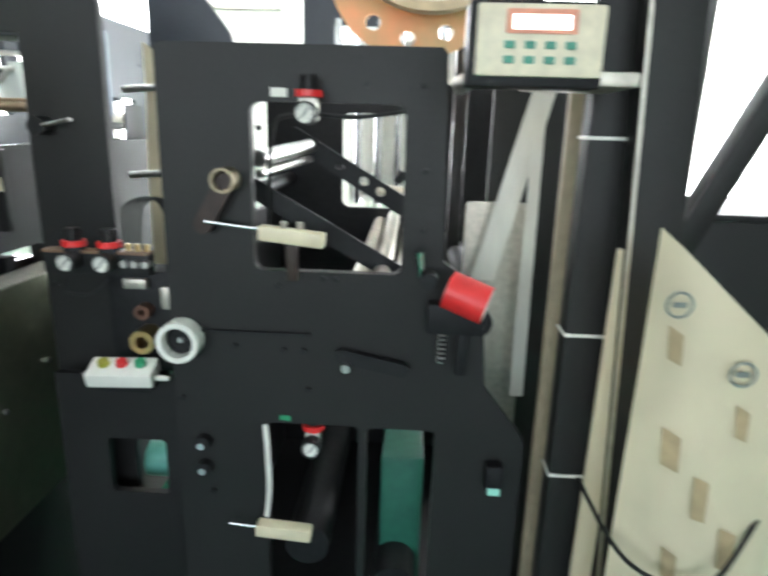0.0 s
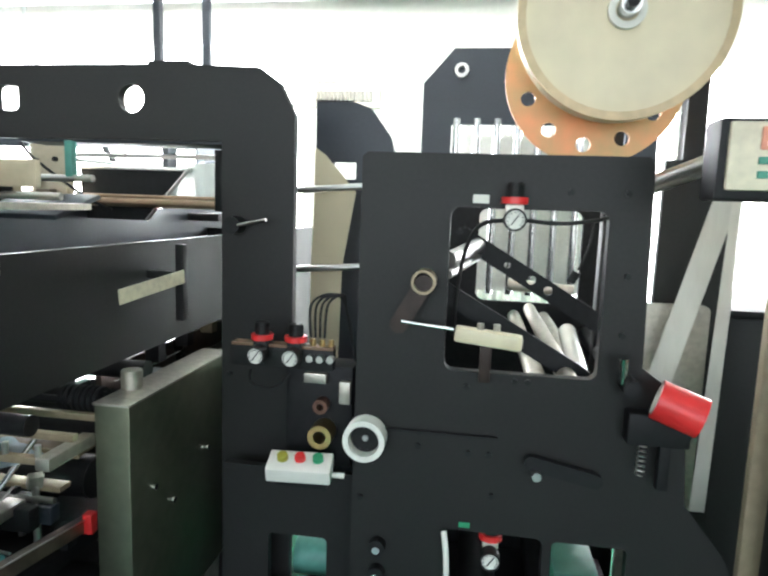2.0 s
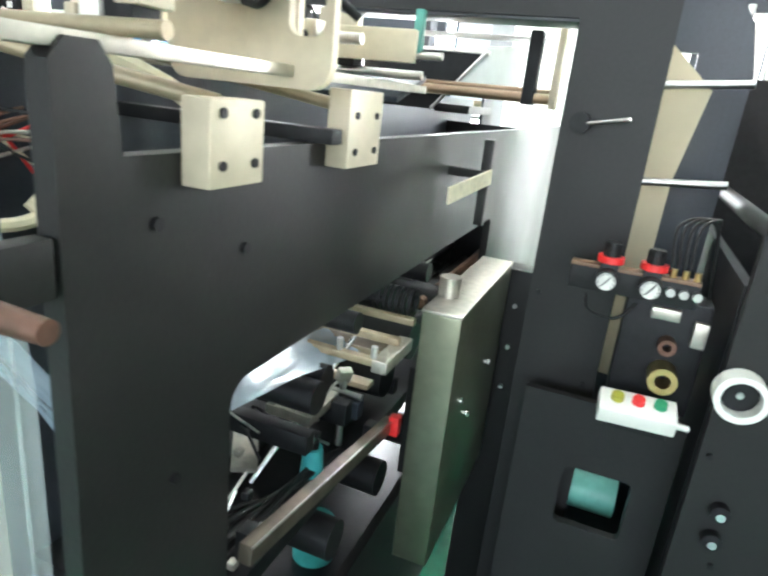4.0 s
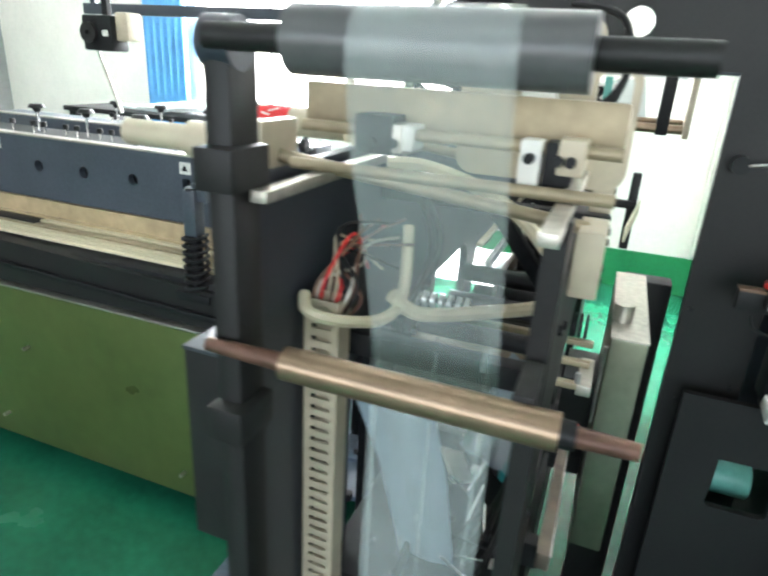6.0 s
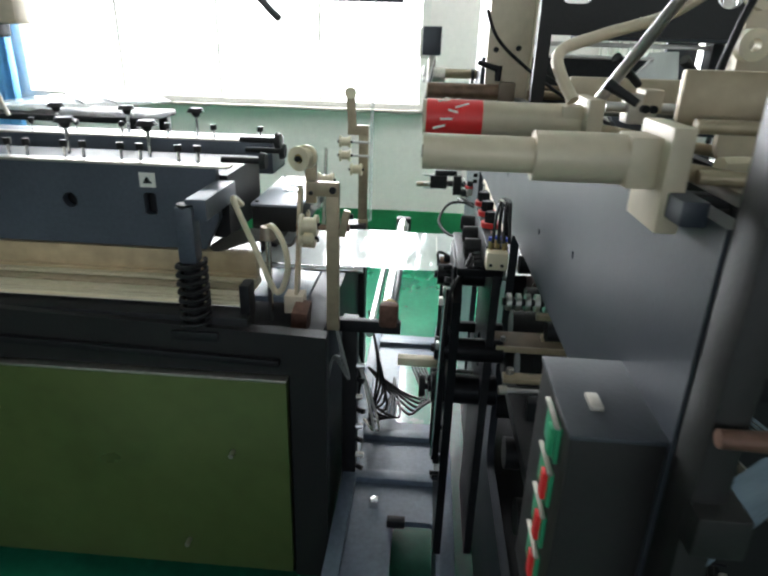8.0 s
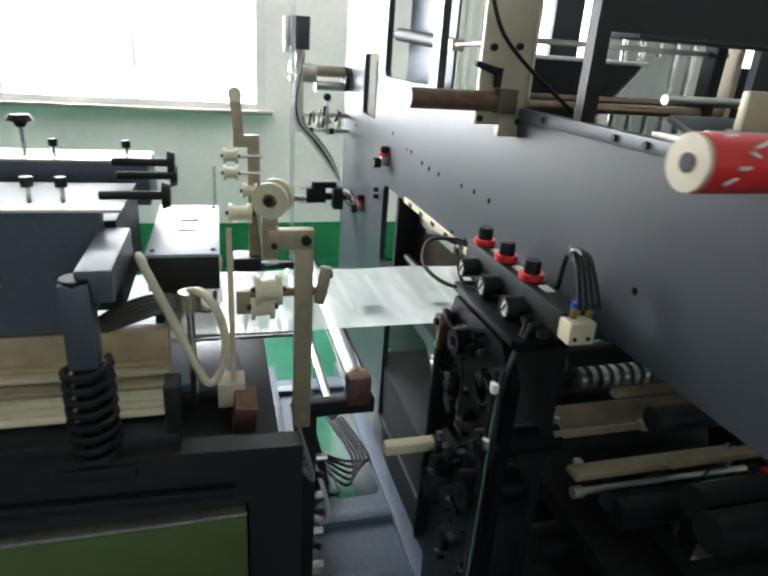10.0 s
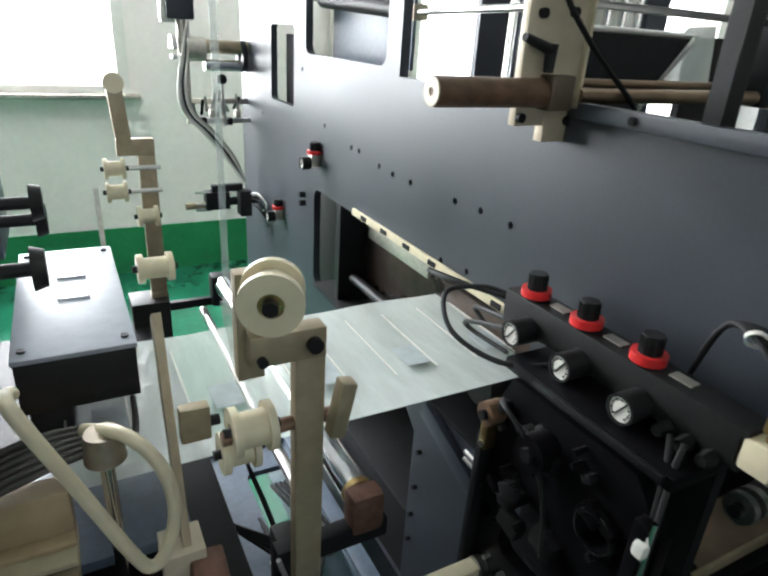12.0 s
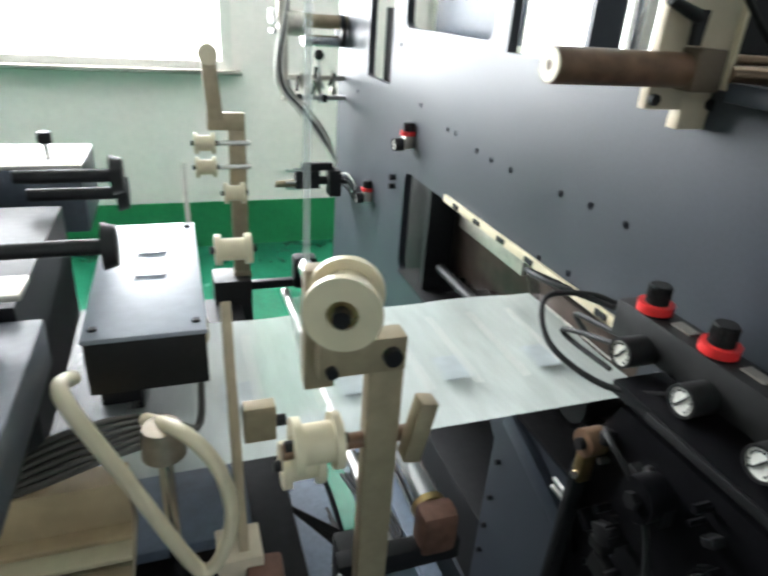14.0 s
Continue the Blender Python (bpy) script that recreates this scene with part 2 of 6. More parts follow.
def hoses(name, label, lines, r, material, category="hose"):
    """A bundle of hoses or cables, each one a part."""
    t = thing(name, label, category, lines[0][0])
    for line in lines:
        part("hose" if category == "hose" else "strand", tube(B(), line, r), material, t)
    return t

# ---- the room ----
solo("floor", box(B(), (-1.5, 1.0, -0.05), (13, 10.0, 0.1)), FLOORM, "glossy green epoxy workshop floor", "floor", "structure")
NW = 5.65
plate_n = plate(B(), "y", NW, 0.2, [(-8, 0), (5, 0), (5, 3.7), (-8, 3.7)],
                [[(-5.05, 1.27), (-1.49, 1.27), (-1.49, 3.13), (-5.05, 3.13)], [(0.72, 0.55), (4.4, 0.55), (4.4, 2.9), (0.72, 2.9)]])
solo("wall_north", plate_n, WALL, "cream white painted workshop wall with two large windows", "wall", "structure")
solo("dado", box(B(), (-1.5, NW - 0.004, 0.17), (13, 0.012, 0.34)), DADO, "green painted band along the foot of the wall", "wall band", "structure")
# South, west and east walls are out of view, added to limit bounce light.
solo("wall_south", plate(B(), "y", -4.2, 0.2, [(-8, 0), (5, 0), (5, 3.7), (-8, 3.7)], [[(-4.5, 1.1), (3.5, 1.1), (3.5, 3.0), (-4.5, 3.0)]]), GREYWALL, "unseen grey wall closing the room behind the aisle", "wall", "structure")
solo("wall_west", box(B(), (-8.0, 0.8, 1.85), (0.2, 9.7, 3.7)), GREYWALL, "unseen grey end wall that keeps bounce light low", "wall", "structure")
solo("wall_east", box(B(), (5.0, 0.8, 1.85), (0.2, 9.7, 3.7)), GREYWALL, "unseen grey end wall that keeps bounce light low", "wall", "structure")
ceil = box(B(), (-1.5, 0.8, 3.76), (13.2, 10.1, 0.12))
for k in range(5):
    box(ceil, (-1.5, -3.0 + 2.1 * k, 3.55), (13, 0.22, 0.32), 0.01)
solo("ceiling", ceil, CEIL, "pale ceiling with deep concrete beams", "ceiling", "structure")
solo("backdrop", box(B(), (-1.5, 7.2, 2.2), (16, 0.02, 7)), DAYLIGHT, "bright overcast daylight outside", "sky", "structure")


def window(name, x0, x1, z0, z1, bars):
    w = thing(name, "aluminium framed window bright with daylight", "window", ((x0 + x1) / 2, NW, z0), kind="structure")
    fr = plate(B(), "y", NW - 0.02, 0.07, [(x0 - 0.05, z0 - 0.05), (x1 + 0.05, z0 - 0.05), (x1 + 0.05, z1 + 0.05), (x0 - 0.05, z1 + 0.05)],
               [[(x0 + 0.02, z0 + 0.03), (x1 - 0.02, z0 + 0.03), (x1 - 0.02, z1 - 0.03), (x0 + 0.02, z1 - 0.03)]])
    part("window_frame", fr, WHITE, w)
    part("window_sill", box(B(), ((x0 + x1) / 2, NW - 0.06, z0 - 0.03), (x1 - x0 + 0.2, 0.1, 0.03), 0.005), ALU, w)
    for k in range(1, bars):
        x = x0 + (x1 - x0) * k / bars
        part("mullion", box(B(), (x, NW + 0.02, (z0 + z1) / 2), (0.024, 0.03, z1 - z0), 0.004), WHITE, w)
    for k in range(bars):
        xa, xb = x0 + (x1 - x0) * k / bars, x0 + (x1 - x0) * (k + 1) / bars
        p = part("pane", box(B(), ((xa + xb) / 2, NW + 0.03, (z0 + z1) / 2), (xb - xa - 0.04, 0.005, z1 - z0 - 0.04)), GLASS, w)
        p.visible_shadow = False


window("window_1", -5.05, -1.49, 1.27, 3.13, 4)
window("window_2", 0.72, 4.4, 0.55, 2.9, 4)


def wavy(x0, x1, y, z0, z1, waves, amp):
    bm = B()
    n = waves * 8
    rows = []
    for z in (z0, (z0 + z1) / 2, z1):
        rows.append([bm.verts.new((x0 + (x1 - x0) * i / n, y + amp * math.sin(i * math.tau / 8) * (1.1 if z < z1 else 0.7), z)) for i in range(n + 1)])
    for a, b in zip(rows, rows[1:]):
        for i in range(n):
            bm.faces.new((a[i], a[i + 1], b[i + 1], b[i]))
    r = bmesh.ops.extrude_face_region(bm, geom=bm.faces[:])
    bmesh.ops.translate(bm, vec=(0, 0.006, 0), verts=[v for v in r["geom"] if isinstance(v, bmesh.types.BMVert)])
    return bm


solo("curtain", wavy(-5.6, -5.05, 5.5, 0.9, 3.2, 6, 0.04), CURTAIN, "blue fabric curtain gathered beside the window", "curtain")
solo("corrugated_panel", wavy(-0.05, 0.70, 5.58, 0.35, 2.9, 9, 0.025), WHITE, "white corrugated sheet panel on the wall", "panel", "structure")
vent = thing("wall_fan", "grey square wall plate with a bright square opening", "ventilator", (-1.22, NW, 2.85))
part("plate", plate(B(), "y", NW - 0.03, 0.028, [(-1.62, 2.53), (-0.83, 2.53), (-0.83, 3.17), (-1.62, 3.17)], [[(-1.39, 2.74), (-1.06, 2.74), (-1.06, 3.06), (-1.39, 3.06)]]), ALU, vent)
part("cover", box(B(), (-1.225, NW - 0.02, 2.9), (0.32, 0.02, 0.31), 0.004), WHITE, vent)
ob = solo("overhead_rail", box(B(), (-3.3, 4.2, 2.05), (3.4, 0.05, 0.08), 0.004), NAVY, "dark steel rail spanning over the cutting machine", "rail", "structure")
box_post = B()
for x in (-4.9, -1.75):
    box(box_post, (x, 4.2, 2.87), (0.05, 0.04, 1.6), 0.003)
solo("rail_hanger", box_post, NAVY, "dark hanger rods holding the rail to the ceiling", "rail hanger", "structure")

# ---- the front unwinding frame ----
FY = 1.53
front = thing("front_frame", "matt black steel machine side frame standing on the floor", "machine frame", (0.1, FY, 0))
face = plate(B(), "y", FY, 0.025, [(-0.175, 0.0), (0.56, 0.0), (0.56, 1.0), (0.55, 1.02), (0.47, 1.12), (0.455, 1.3), (0.43, 1.34), (0.372, 1.38), (0.362, 1.755), (0.352, 1.766), (-0.16, 1.766), (-0.17, 1.757)],
             [rrect(0.003, 1.35, 0.291, 1.667, 0.018), rrect(0.019, 0.42, 0.215, 1.02, 0.015), rrect(0.232, 0.42, 0.375, 1.018, 0.012)])
part("side_plate", face, BLACK, front)
# Rear plate is left closed below, which keeps the lower opening dark.
rear = plate(B(), "y", 2.5, 0.025, [(-0.2, 0), (0.6, 0), (0.6, 1.77), (-0.2, 1.77)], [rrect(0.062, 1.35, 0.412, 1.673, 0.03)])
part("rear_plate", rear, DARK, front)
for i, (x, z, r) in enumerate(((-0.12, 1.45, 0.02), (0.2, 1.30, 0.022), (0.25, 1.33, 0.02), (0.30, 1.30, 0.022), (0.45, 1.25, 0.03), (0.1, 0.7, 0.05), (0.3, 0.6, 0.05))):
    part("roller", cyl(B(), (x, FY + 0.026, z), (x, 2.5, z), r), (ALU if i in (1, 2, 3) else DARK), front)
part("tie_bar", cyl(B(), (0.155, 2.2, 1.448), (0.345, 2.2, 1.436), 0.018), ALU, front)
part("film_roller", cyl(B(), (0.322, 2.1, 1.332), (0.295, 1.74, 1.303), 0.024, seg=20), STRIP, front, "roller wrapped in crinkled clear film")
plug = part("cable_plug", cyl(B(), (0.285, 1.80, 1.53), (0.272, 1.80, 1.505), 0.011, seg=12), RUBBER, front)
part("plug_cable", tube(B(), [(0.32, 1.82, 1.65), (0.31, 1.81, 1.59), (0.288, 1.80, 1.535)], 0.003, 6), RUBBER, plug)
for x, z in ((0.22, 1.70), (0.32, 1.70), (0.02, 1.62), (0.33, 1.55), (0.33, 1.44), (-0.04, 1.22), (0.06, 1.22), (-0.04, 1.19), (0.06, 1.185), (0.10, 1.185), (0.11, 1.10), (0.14, 1.338), (0.165, 1.338), (0.05, 1.32), (-0.1, 0.85), (-0.155, 1.07)):
    part("bolt", cyl(B(), (x, FY - 0.006, z), (x, FY + 0.002, z), 0.0055, seg=12), DARK, front)
for z in (0.97, 0.91):
    k = part("cam_knob", cyl(B(), (-0.115, FY - 0.02, z), (-0.115, FY, z), 0.017, seg=16), DARK, front)
    part("pin", cyl(B(), (-0.115, FY - 0.028, z), (-0.115, FY - 0.02, z), 0.008, seg=12), CHROME, k)
# Dark floor and wall added to shut out light behind the lower opening.
part("dark_filler_floor", box(B(), (0.19, 2.03, 0.42), (0.72, 0.9, 0.03)), DARK, front)
part("dark_filler_wall", box(B(), (-0.16, 2.03, 0.9), (0.02, 0.9, 0.95)), DARK, front)
part("green_bin", box(B(), (0.31, 1.75, 0.7), (0.1, 0.2, 0.36), 0.01), mat("dark_green_sheet", (0.02, 0.12, 0.08), 0.4), front)
bar = B()
box(bar, (-0.02, FY - 0.006, 1.222), (0.27, 0.01, 0.004), 0.001)
part("guide_strip", bar, DARK, front)


# dancer arm with its holes
def beam2d(a, b, w):
    (ax, az), (bx, bz) = a, b
    d = Vector((bx - ax, bz - az)).normalized()
    n = Vector((-d.y, d.x)) * w / 2
    out = []
    for (px, pz), s in (((bx, bz), 0), ((ax, az), 180)):
        base = math.degrees(math.atan2(d.y, d.x)) - 90 + s
        for k in range(7):
            t = radians(base + 30 * k)
            out.append((px + w / 2 * math.cos(t), pz + w / 2 * math.sin(t)))
    return out


arm = thing("dancer_arm", "black drilled dancer arm hung inside the frame window", "dancer arm", (0.1, 1.75, 1.5))
a0, a1 = (0.02, 1.60), (0.36, 1.40)
holes = []
for t in (0.33, 0.5, 0.62):
    holes.append(disc(a0[0] + (a1[0] - a0[0]) * t, a0[1] + (a1[1] - a0[1]) * t, 0.011 if t != 0.33 else 0.008))
part("arm_plate", plate(B(), "y", 1.85, 0.012, beam2d(a0, a1, 0.045), holes), DARK, arm)
part("arm_plate", plate(B(), "y", 1.62, 0.012, beam2d((-0.02, 1.5), (0.28, 1.33), 0.04), ()), DARK, arm)
for z, r in ((1.56, 0.017), (1.53, 0.009)):
    part("cross_roller", cyl(B(), (0.0, 1.6, z), (0.06, 1.86, z + 0.02), r), STEEL, arm)


def regulator(at, face_dir, label, drop=0.008, out=0.0, r=0.02, slip=0.0):
    """An air pressure regulator: red collar and black knob on top, round gauge in front."""
    x, y, z = at
    t = thing("pressure_regulator", label, "air regulator", at)
    f = Vector(face_dir)
    part("body", box(B(), (x, y, z), (0.032, 0.032, 0.04), 0.004), ALU if "silver" in label else RUBBER, t)
    part("collar", ring(B(), (x, y, z + 0.02), (x, y, z + 0.032), 0.024, 0.012), RED, t)
    kb = cyl(B(), (x, y, z + 0.028), (x, y, z + 0.058), 0.0155, 0.0135, 20)
    for q in range(20):
        w = math.tau * q / 20
        box(kb, (x + 0.0148 * math.cos(w), y + 0.0148 * math.sin(w), z + 0.042), (0.002, 0.0016, 0.026), 0, Euler((0, 0, w)))
    part("knob", kb, RUBBER, t)
    c = Vector(at) + Vector((0, -slip, -drop)) + f * out
    g = part("gauge", ring(B(), c + f * (0.016 - out), c + f * 0.045, r, r - 0.0035), RUBBER, t)
    part("dial", cyl(B(), c + f * 0.03, c + f * 0.0425, r - 0.0025, seg=28), PAPER, g, "white gauge dial")
    n = B()
    side = f.cross(Vector((0, 0, 1)))
    box(n, c + f * 0.0435, (0.003 if f.x else 0.002, 0.003 if f.y else 0.002, 0.022), 0, Euler((0, 0.6, 0) if f.y else (0.6, 0, 0)))
    for k in range(17):
        w = radians(-45 + 16.875 * k)
        q = c + f * 0.0432 + 0.0135 * (math.cos(w) * side + math.sin(w) * Vector((0, 0, 1)))
        box(n, q, (0.0013, 0.0013, 0.0013) if k % 2 else (0.0022, 0.0022, 0.0022))
    part("needle", n, DARK, g)
    return t


regulator((0.118, FY - 0.03, 1.655), (0, -1, 0), "silver air regulator with red collar and round gauge")
regulator((0.115, FY + 0.03, 0.975), (0, -1, 0), "silver air regulator with red collar inside the lower opening")
hose = tube(B(), [(0.13, 1.5, 1.647), (0.2, 1.49, 1.643), (0.27, 1.51, 1.652), (0.3, 1.56, 1.66)], 0.004)
tube(hose, [(0.1, 1.5, 1.645), (0.06, 1.51, 1.635), (0.035, 1.56, 1.59), (0.02, 1.6, 1.5), (0.015, 1.62, 1.4)], 0.004)
solo("air_hose", hose, RUBBER, "thin black air hose in the frame window", "hose")
lowhose = tube(B(), [(0.02, 1.52, 1.02), (0.028, 1.5, 0.97), (0.03, 1.5, 0.88), (0.018, 1.52, 0.8)], 0.006)
solo("air_hose", lowhose, WHITE, "white air hose beside the lower opening", "hose")
solo("name_sticker", box(B(), (0.058, FY - 0.001, 1.683), (0.03, 0.003, 0.016)), PAPER, "small white paper sticker on the frame", "sticker")
solo("name_sticker", box(B(), (0.06, FY - 0.001, 1.033), (0.022, 0.003, 0.011)), BTNGREEN, "small green sticker on the frame", "sticker")

# crank with the small air cylinder
crank = thing("air_cylinder", "cream bodied air cylinder with rod and crank lever", "air cylinder", (0.05, FY - 0.04, 1.42))
part("lever", plate(B(), "y", FY - 0.03, 0.02, beam2d((-0.04, 1.52), (-0.085, 1.44), 0.035)), mat("oily_brown_steel", (0.035, 0.022, 0.018), 0.4, 0.4, 0.3), crank)
part("boss", ring(B(), (-0.04, FY - 0.045, 1.525), (-0.04, FY, 1.525), 0.023, 0.018), TAN, crank)
part("rod", cyl(B(), (-0.08, FY - 0.03, 1.447), (0.02, FY - 0.03, 1.437), 0.004), CHROME, crank)
body = part("cylinder_body", box(B(), (0.085, FY - 0.03, 1.425), (0.125, 0.032, 0.028), 0.005, Euler((0, 0.1, 0))), CREAM, crank)
for x in (0.07, 0.1):
    part("clamp_screw", cyl(B(), (x, FY - 0.03, 1.44), (x, FY - 0.03, 1.452), 0.007, seg=10), ALU, body)
part("mount", box(B(), (0.082, FY - 0.012, 1.38), (0.022, 0.014, 0.09), 0.002), bpy.data.materials["oily_brown_steel"], crank)

tp = thing("tape_roll", "white paper tape core hung on a hub", "tape roll", (-0.144, FY - 0.02, 1.205))
part("core", ring(B(), (-0.144, FY - 0.045, 1.205), (-0.144, FY - 0.004, 1.205), 0.042, 0.031), PAPER, tp)
part("hub", cyl(B(), (-0.144, FY - 0.02, 1.205), (-0.144, FY, 1.205), 0.03), DARK, tp)
part("hub_screw", cyl(B(), (-0.144, FY - 0.025, 1.205), (-0.144, FY - 0.02, 1.205), 0.006, seg=10), STEEL, tp)

rt = thing("red_tape_roll", "roll of bright red tape hung on the frame edge", "tape roll", (0.44, 1.45, 1.335))
part("tape", ring(B(), (0.38, 1.46, 1.345), (0.45, 1.44, 1.322), 0.036, 0.03), RED, rt)
part("core", ring(B(), (0.379, 1.4605, 1.3455), (0.451, 1.4395, 1.3215), 0.0295, 0.027), PAPER, rt)
sp = thing("spring_catch", "black spring catch below the red tape", "spring catch", (0.4, 1.5, 1.26))
part("block", box(B(), (0.40, FY - 0.02, 1.275), (0.11, 0.04, 0.06), 0.005), DARK, sp)
part("arm", box(B(), (0.415, FY - 0.025, 1.22), (0.02, 0.02, 0.12), 0.004), DARK, sp)
co = B()
tube(co, [(0.375 + 0.008 * math.cos(k * 1.2), FY - 0.03 + 0.008 * math.sin(k * 1.2), 1.26 - 0.0018 * k) for k in range(42)], 0.0015, 6, 2)
part("spring", co, STEEL, sp)
lv = thing("clamp_lever", "chrome clamp lever on the frame edge", "lever", (0.34, FY, 1.37))
part("shaft", cyl(B(), (0.33, FY - 0.035, 1.36), (0.325, FY - 0.05, 1.41), 0.007, 0.009), CHROME, lv)
part("pivot", cyl(B(), (0.345, FY - 0.05, 1.352), (0.345, FY, 1.352), 0.016), DARK, lv)
sw = thing("toggle_arm", "black swing arm bolted on the frame", "arm", (0.25, FY, 1.2))
part("arm", plate(B(), "y", FY - 0.025, 0.015, beam2d((0.18, 1.185), (0.3, 1.16), 0.028)), DARK, sw)
part("pin", cyl(B(), (0.19, FY - 0.04, 1.165), (0.19, FY, 1.165), 0.009, seg=12), STEEL, sw)
sensor = thing("photo_sensor", "small black sensor with a lit green face", "sensor", (0.5, FY, 0.92))
part("body", box(B(), (0.5, FY - 0.02, 0.93), (0.035, 0.03, 0.06), 0.004), DARK, sensor)
# The face's lit look is put into a pale mint colour; nothing glows.
part("face", box(B(), (0.5, FY - 0.036, 0.905), (0.026, 0.003, 0.016), 0.001), mat("lit_mint_face", (0.35, 0.75, 0.62), 0.4), sensor)
low = thing("lower_cylinder", "cream air cylinder below the lower opening", "air cylinder", (0.1, FY, 0.7))
part("cylinder_body", box(B(), (0.06, FY - 0.03, 0.78), (0.12, 0.032, 0.028), 0.005, Euler((0, 0.08, 0))), CREAM, low)
part("rod", cyl(B(), (-0.06, FY - 0.03, 0.79), (0.0, FY - 0.03, 0.785), 0.004), CHROME, low)

# ---- column arch ----
AY = 1.72
arch = thing("arch_frame", "black arched steel frame with round peep holes", "machine frame", (-0.6, AY, 0))
out = [(-0.365, 0.0), (-0.365, 1.86), (-0.40, 1.93), (-0.45, 1.965), (-0.62, 1.972), (-0.62, 1.98), (-0.72, 1.98), (-0.72, 1.972), (-1.17, 1.972), (-1.17, 1.64), (-1.14, 1.64), (-1.14, 1.80), (-0.54, 1.80), (-0.54, 0.0)]
part("arch_plate", plate(B(), "y", AY, 0.025, out, [disc(-0.765, 1.895, 0.033), rrect(-1.125, 1.865, -1.06, 1.925, 0.015)]), BLACK, arch)
part("flange", box(B(), (-0.8, AY + 0.06, 1.803), (0.55, 0.1, 0.02), 0.003), NAVY, arch)
part("mast", box(B(), (-0.70, AY + 0.012, 2.2), (0.018, 0.018, 0.44), 0.002), NAVY, arch)
part("handle_boss", cyl(B(), (-0.50, AY - 0.04, 1.61), (-0.50, AY, 1.61), 0.02), DARK, arch)
part("handle_rod", cyl(B(), (-0.49, AY - 0.035, 1.61), (-0.41, AY - 0.06, 1.625), 0.004), STEEL, arch)
for x, z in ((-0.52, 1.25), (-0.43, 1.31), (-0.50, 1.0), (-0.39, 1.06), (-0.45, 0.9)):
    part("bolt", cyl(B(), (x, AY - 0.005, z), (x, AY + 0.002, z), 0.006, seg=12), DARK, arch)
inner = thing("rear_machine", "blue black round shouldered frame behind the arch", "machine frame", (-0.27, 2.1, 0))
part("inner_plate", plate(B(), "y", 2.1, 0.025, [(-0.42, 0.0), (-0.2, 0.0), (-0.175, 1.75), (-0.2, 1.86), (-0.26, 1.94), (-0.33, 1.965), (-0.42, 1.965)], [rrect(-0.37, 1.74, -0.3, 1.79, 0.004)]), NAVY, inner)
for k in range(14):
    part("comb_tooth", box(B(), (-0.42 + 0.012 * k, 2.095, 1.972), (0.006, 0.03, 0.026)), ALU, inner)
wb = B()
L0 = [wb.verts.new(p) for p in ((-0.395, 2.0, 1.82), (-0.395, 2.0, 1.70), (-0.395, 1.98, 1.5), (-0.395, 1.97, 1.0))]
L1 = [wb.verts.new(p) for p in ((-0.365, 2.0, 1.80), (-0.265, 1.94, 1.70), (-0.30, 1.95, 1.5), (-0.31, 1.95, 1.0))]
for i in range(3):
    wb.faces.new((L0[i], L1[i], L1[i + 1], L0[i + 1]))
solo("film_web", wb, WEB, "cream printed film turning down between the frames", "film web")
for z in (1.70, 1.49):
    solo("idle_roller", cyl(B(), (-0.42, 1.93, z), (-0.19, 1.93, z + 0.02), 0.009), STEEL, "thin steel idle roller carrying the film", "roller", group="idle rollers")

# regulators and push buttons on the column
man = thing("regulator_manifold", "black air manifold bar with fittings on the column", "air manifold", (-0.36, 1.62, 1.36))
part("bar", box(B(), (-0.345, 1.60, 1.335), (0.225, 0.03, 0.045), 0.003), RUBBER, man)
part("top_strip", box(B(), (-0.345, 1.60, 1.36), (0.225, 0.034, 0.006), 0.001), BROWN, man)
for k in range(3):
    part("elbow_fitting", cyl(B(), (-0.28 + 0.022 * k, 1.57, 1.34), (-0.28 + 0.022 * k, 1.59, 1.34), 0.008, seg=10), STEEL, man)
    part("brass_fitting", cyl(B(), (-0.28 + 0.02 * k, 1.6, 1.36), (-0.28 + 0.02 * k, 1.6, 1.378), 0.006, seg=10), BRASS, man)
for x in (-0.39, -0.315):
    regulator((x, 1.59, 1.352), (0, -1, 0), "black air regulator with red collar and white gauge on the column")
hoses("air_hose_bundle", "looped thin black air hoses",
      [[(-0.285 + 0.01 * k, 1.6, 1.38), (-0.29 + 0.012 * k, 1.62, 1.45), (-0.25 + 0.008 * k, 1.64, 1.47), (-0.22, 1.65, 1.44), (-0.20, 1.68, 1.3)] for k in range(4)]
      + [[(-0.42, 1.6, 1.3), (-0.41, 1.58, 1.275), (-0.36, 1.58, 1.27), (-0.33, 1.6, 1.3)]], 0.003, RUBBER)
gear = thing("gear_drive", "greasy black gear drive in the gap between the frames", "drive unit", (-0.25, 1.65, 1.2))
part("housing", box(B(), (-0.27, 1.66, 1.2), (0.15, 0.08, 0.23), 0.006), DARK, gear)
part("pad", box(B(), (-0.275, 1.61, 1.29), (0.05, 0.02, 0.022), 0.003), ALU, gear)
part("hub", ring(B(), (-0.26, 1.59, 1.23), (-0.26, 1.62, 1.23), 0.016, 0.008), RUST, gear)
part("wheel", ring(B(), (-0.255, 1.57, 1.17), (-0.255, 1.62, 1.17), 0.026, 0.014), BRASS, gear)
part("bracket", box(B(), (-0.21, 1.62, 1.26), (0.025, 0.03, 0.05), 0.003), ALU, gear)
bb = thing("push_button_box", "white three button control box on a black bracket", "control box", (-0.29, 1.54, 1.11))
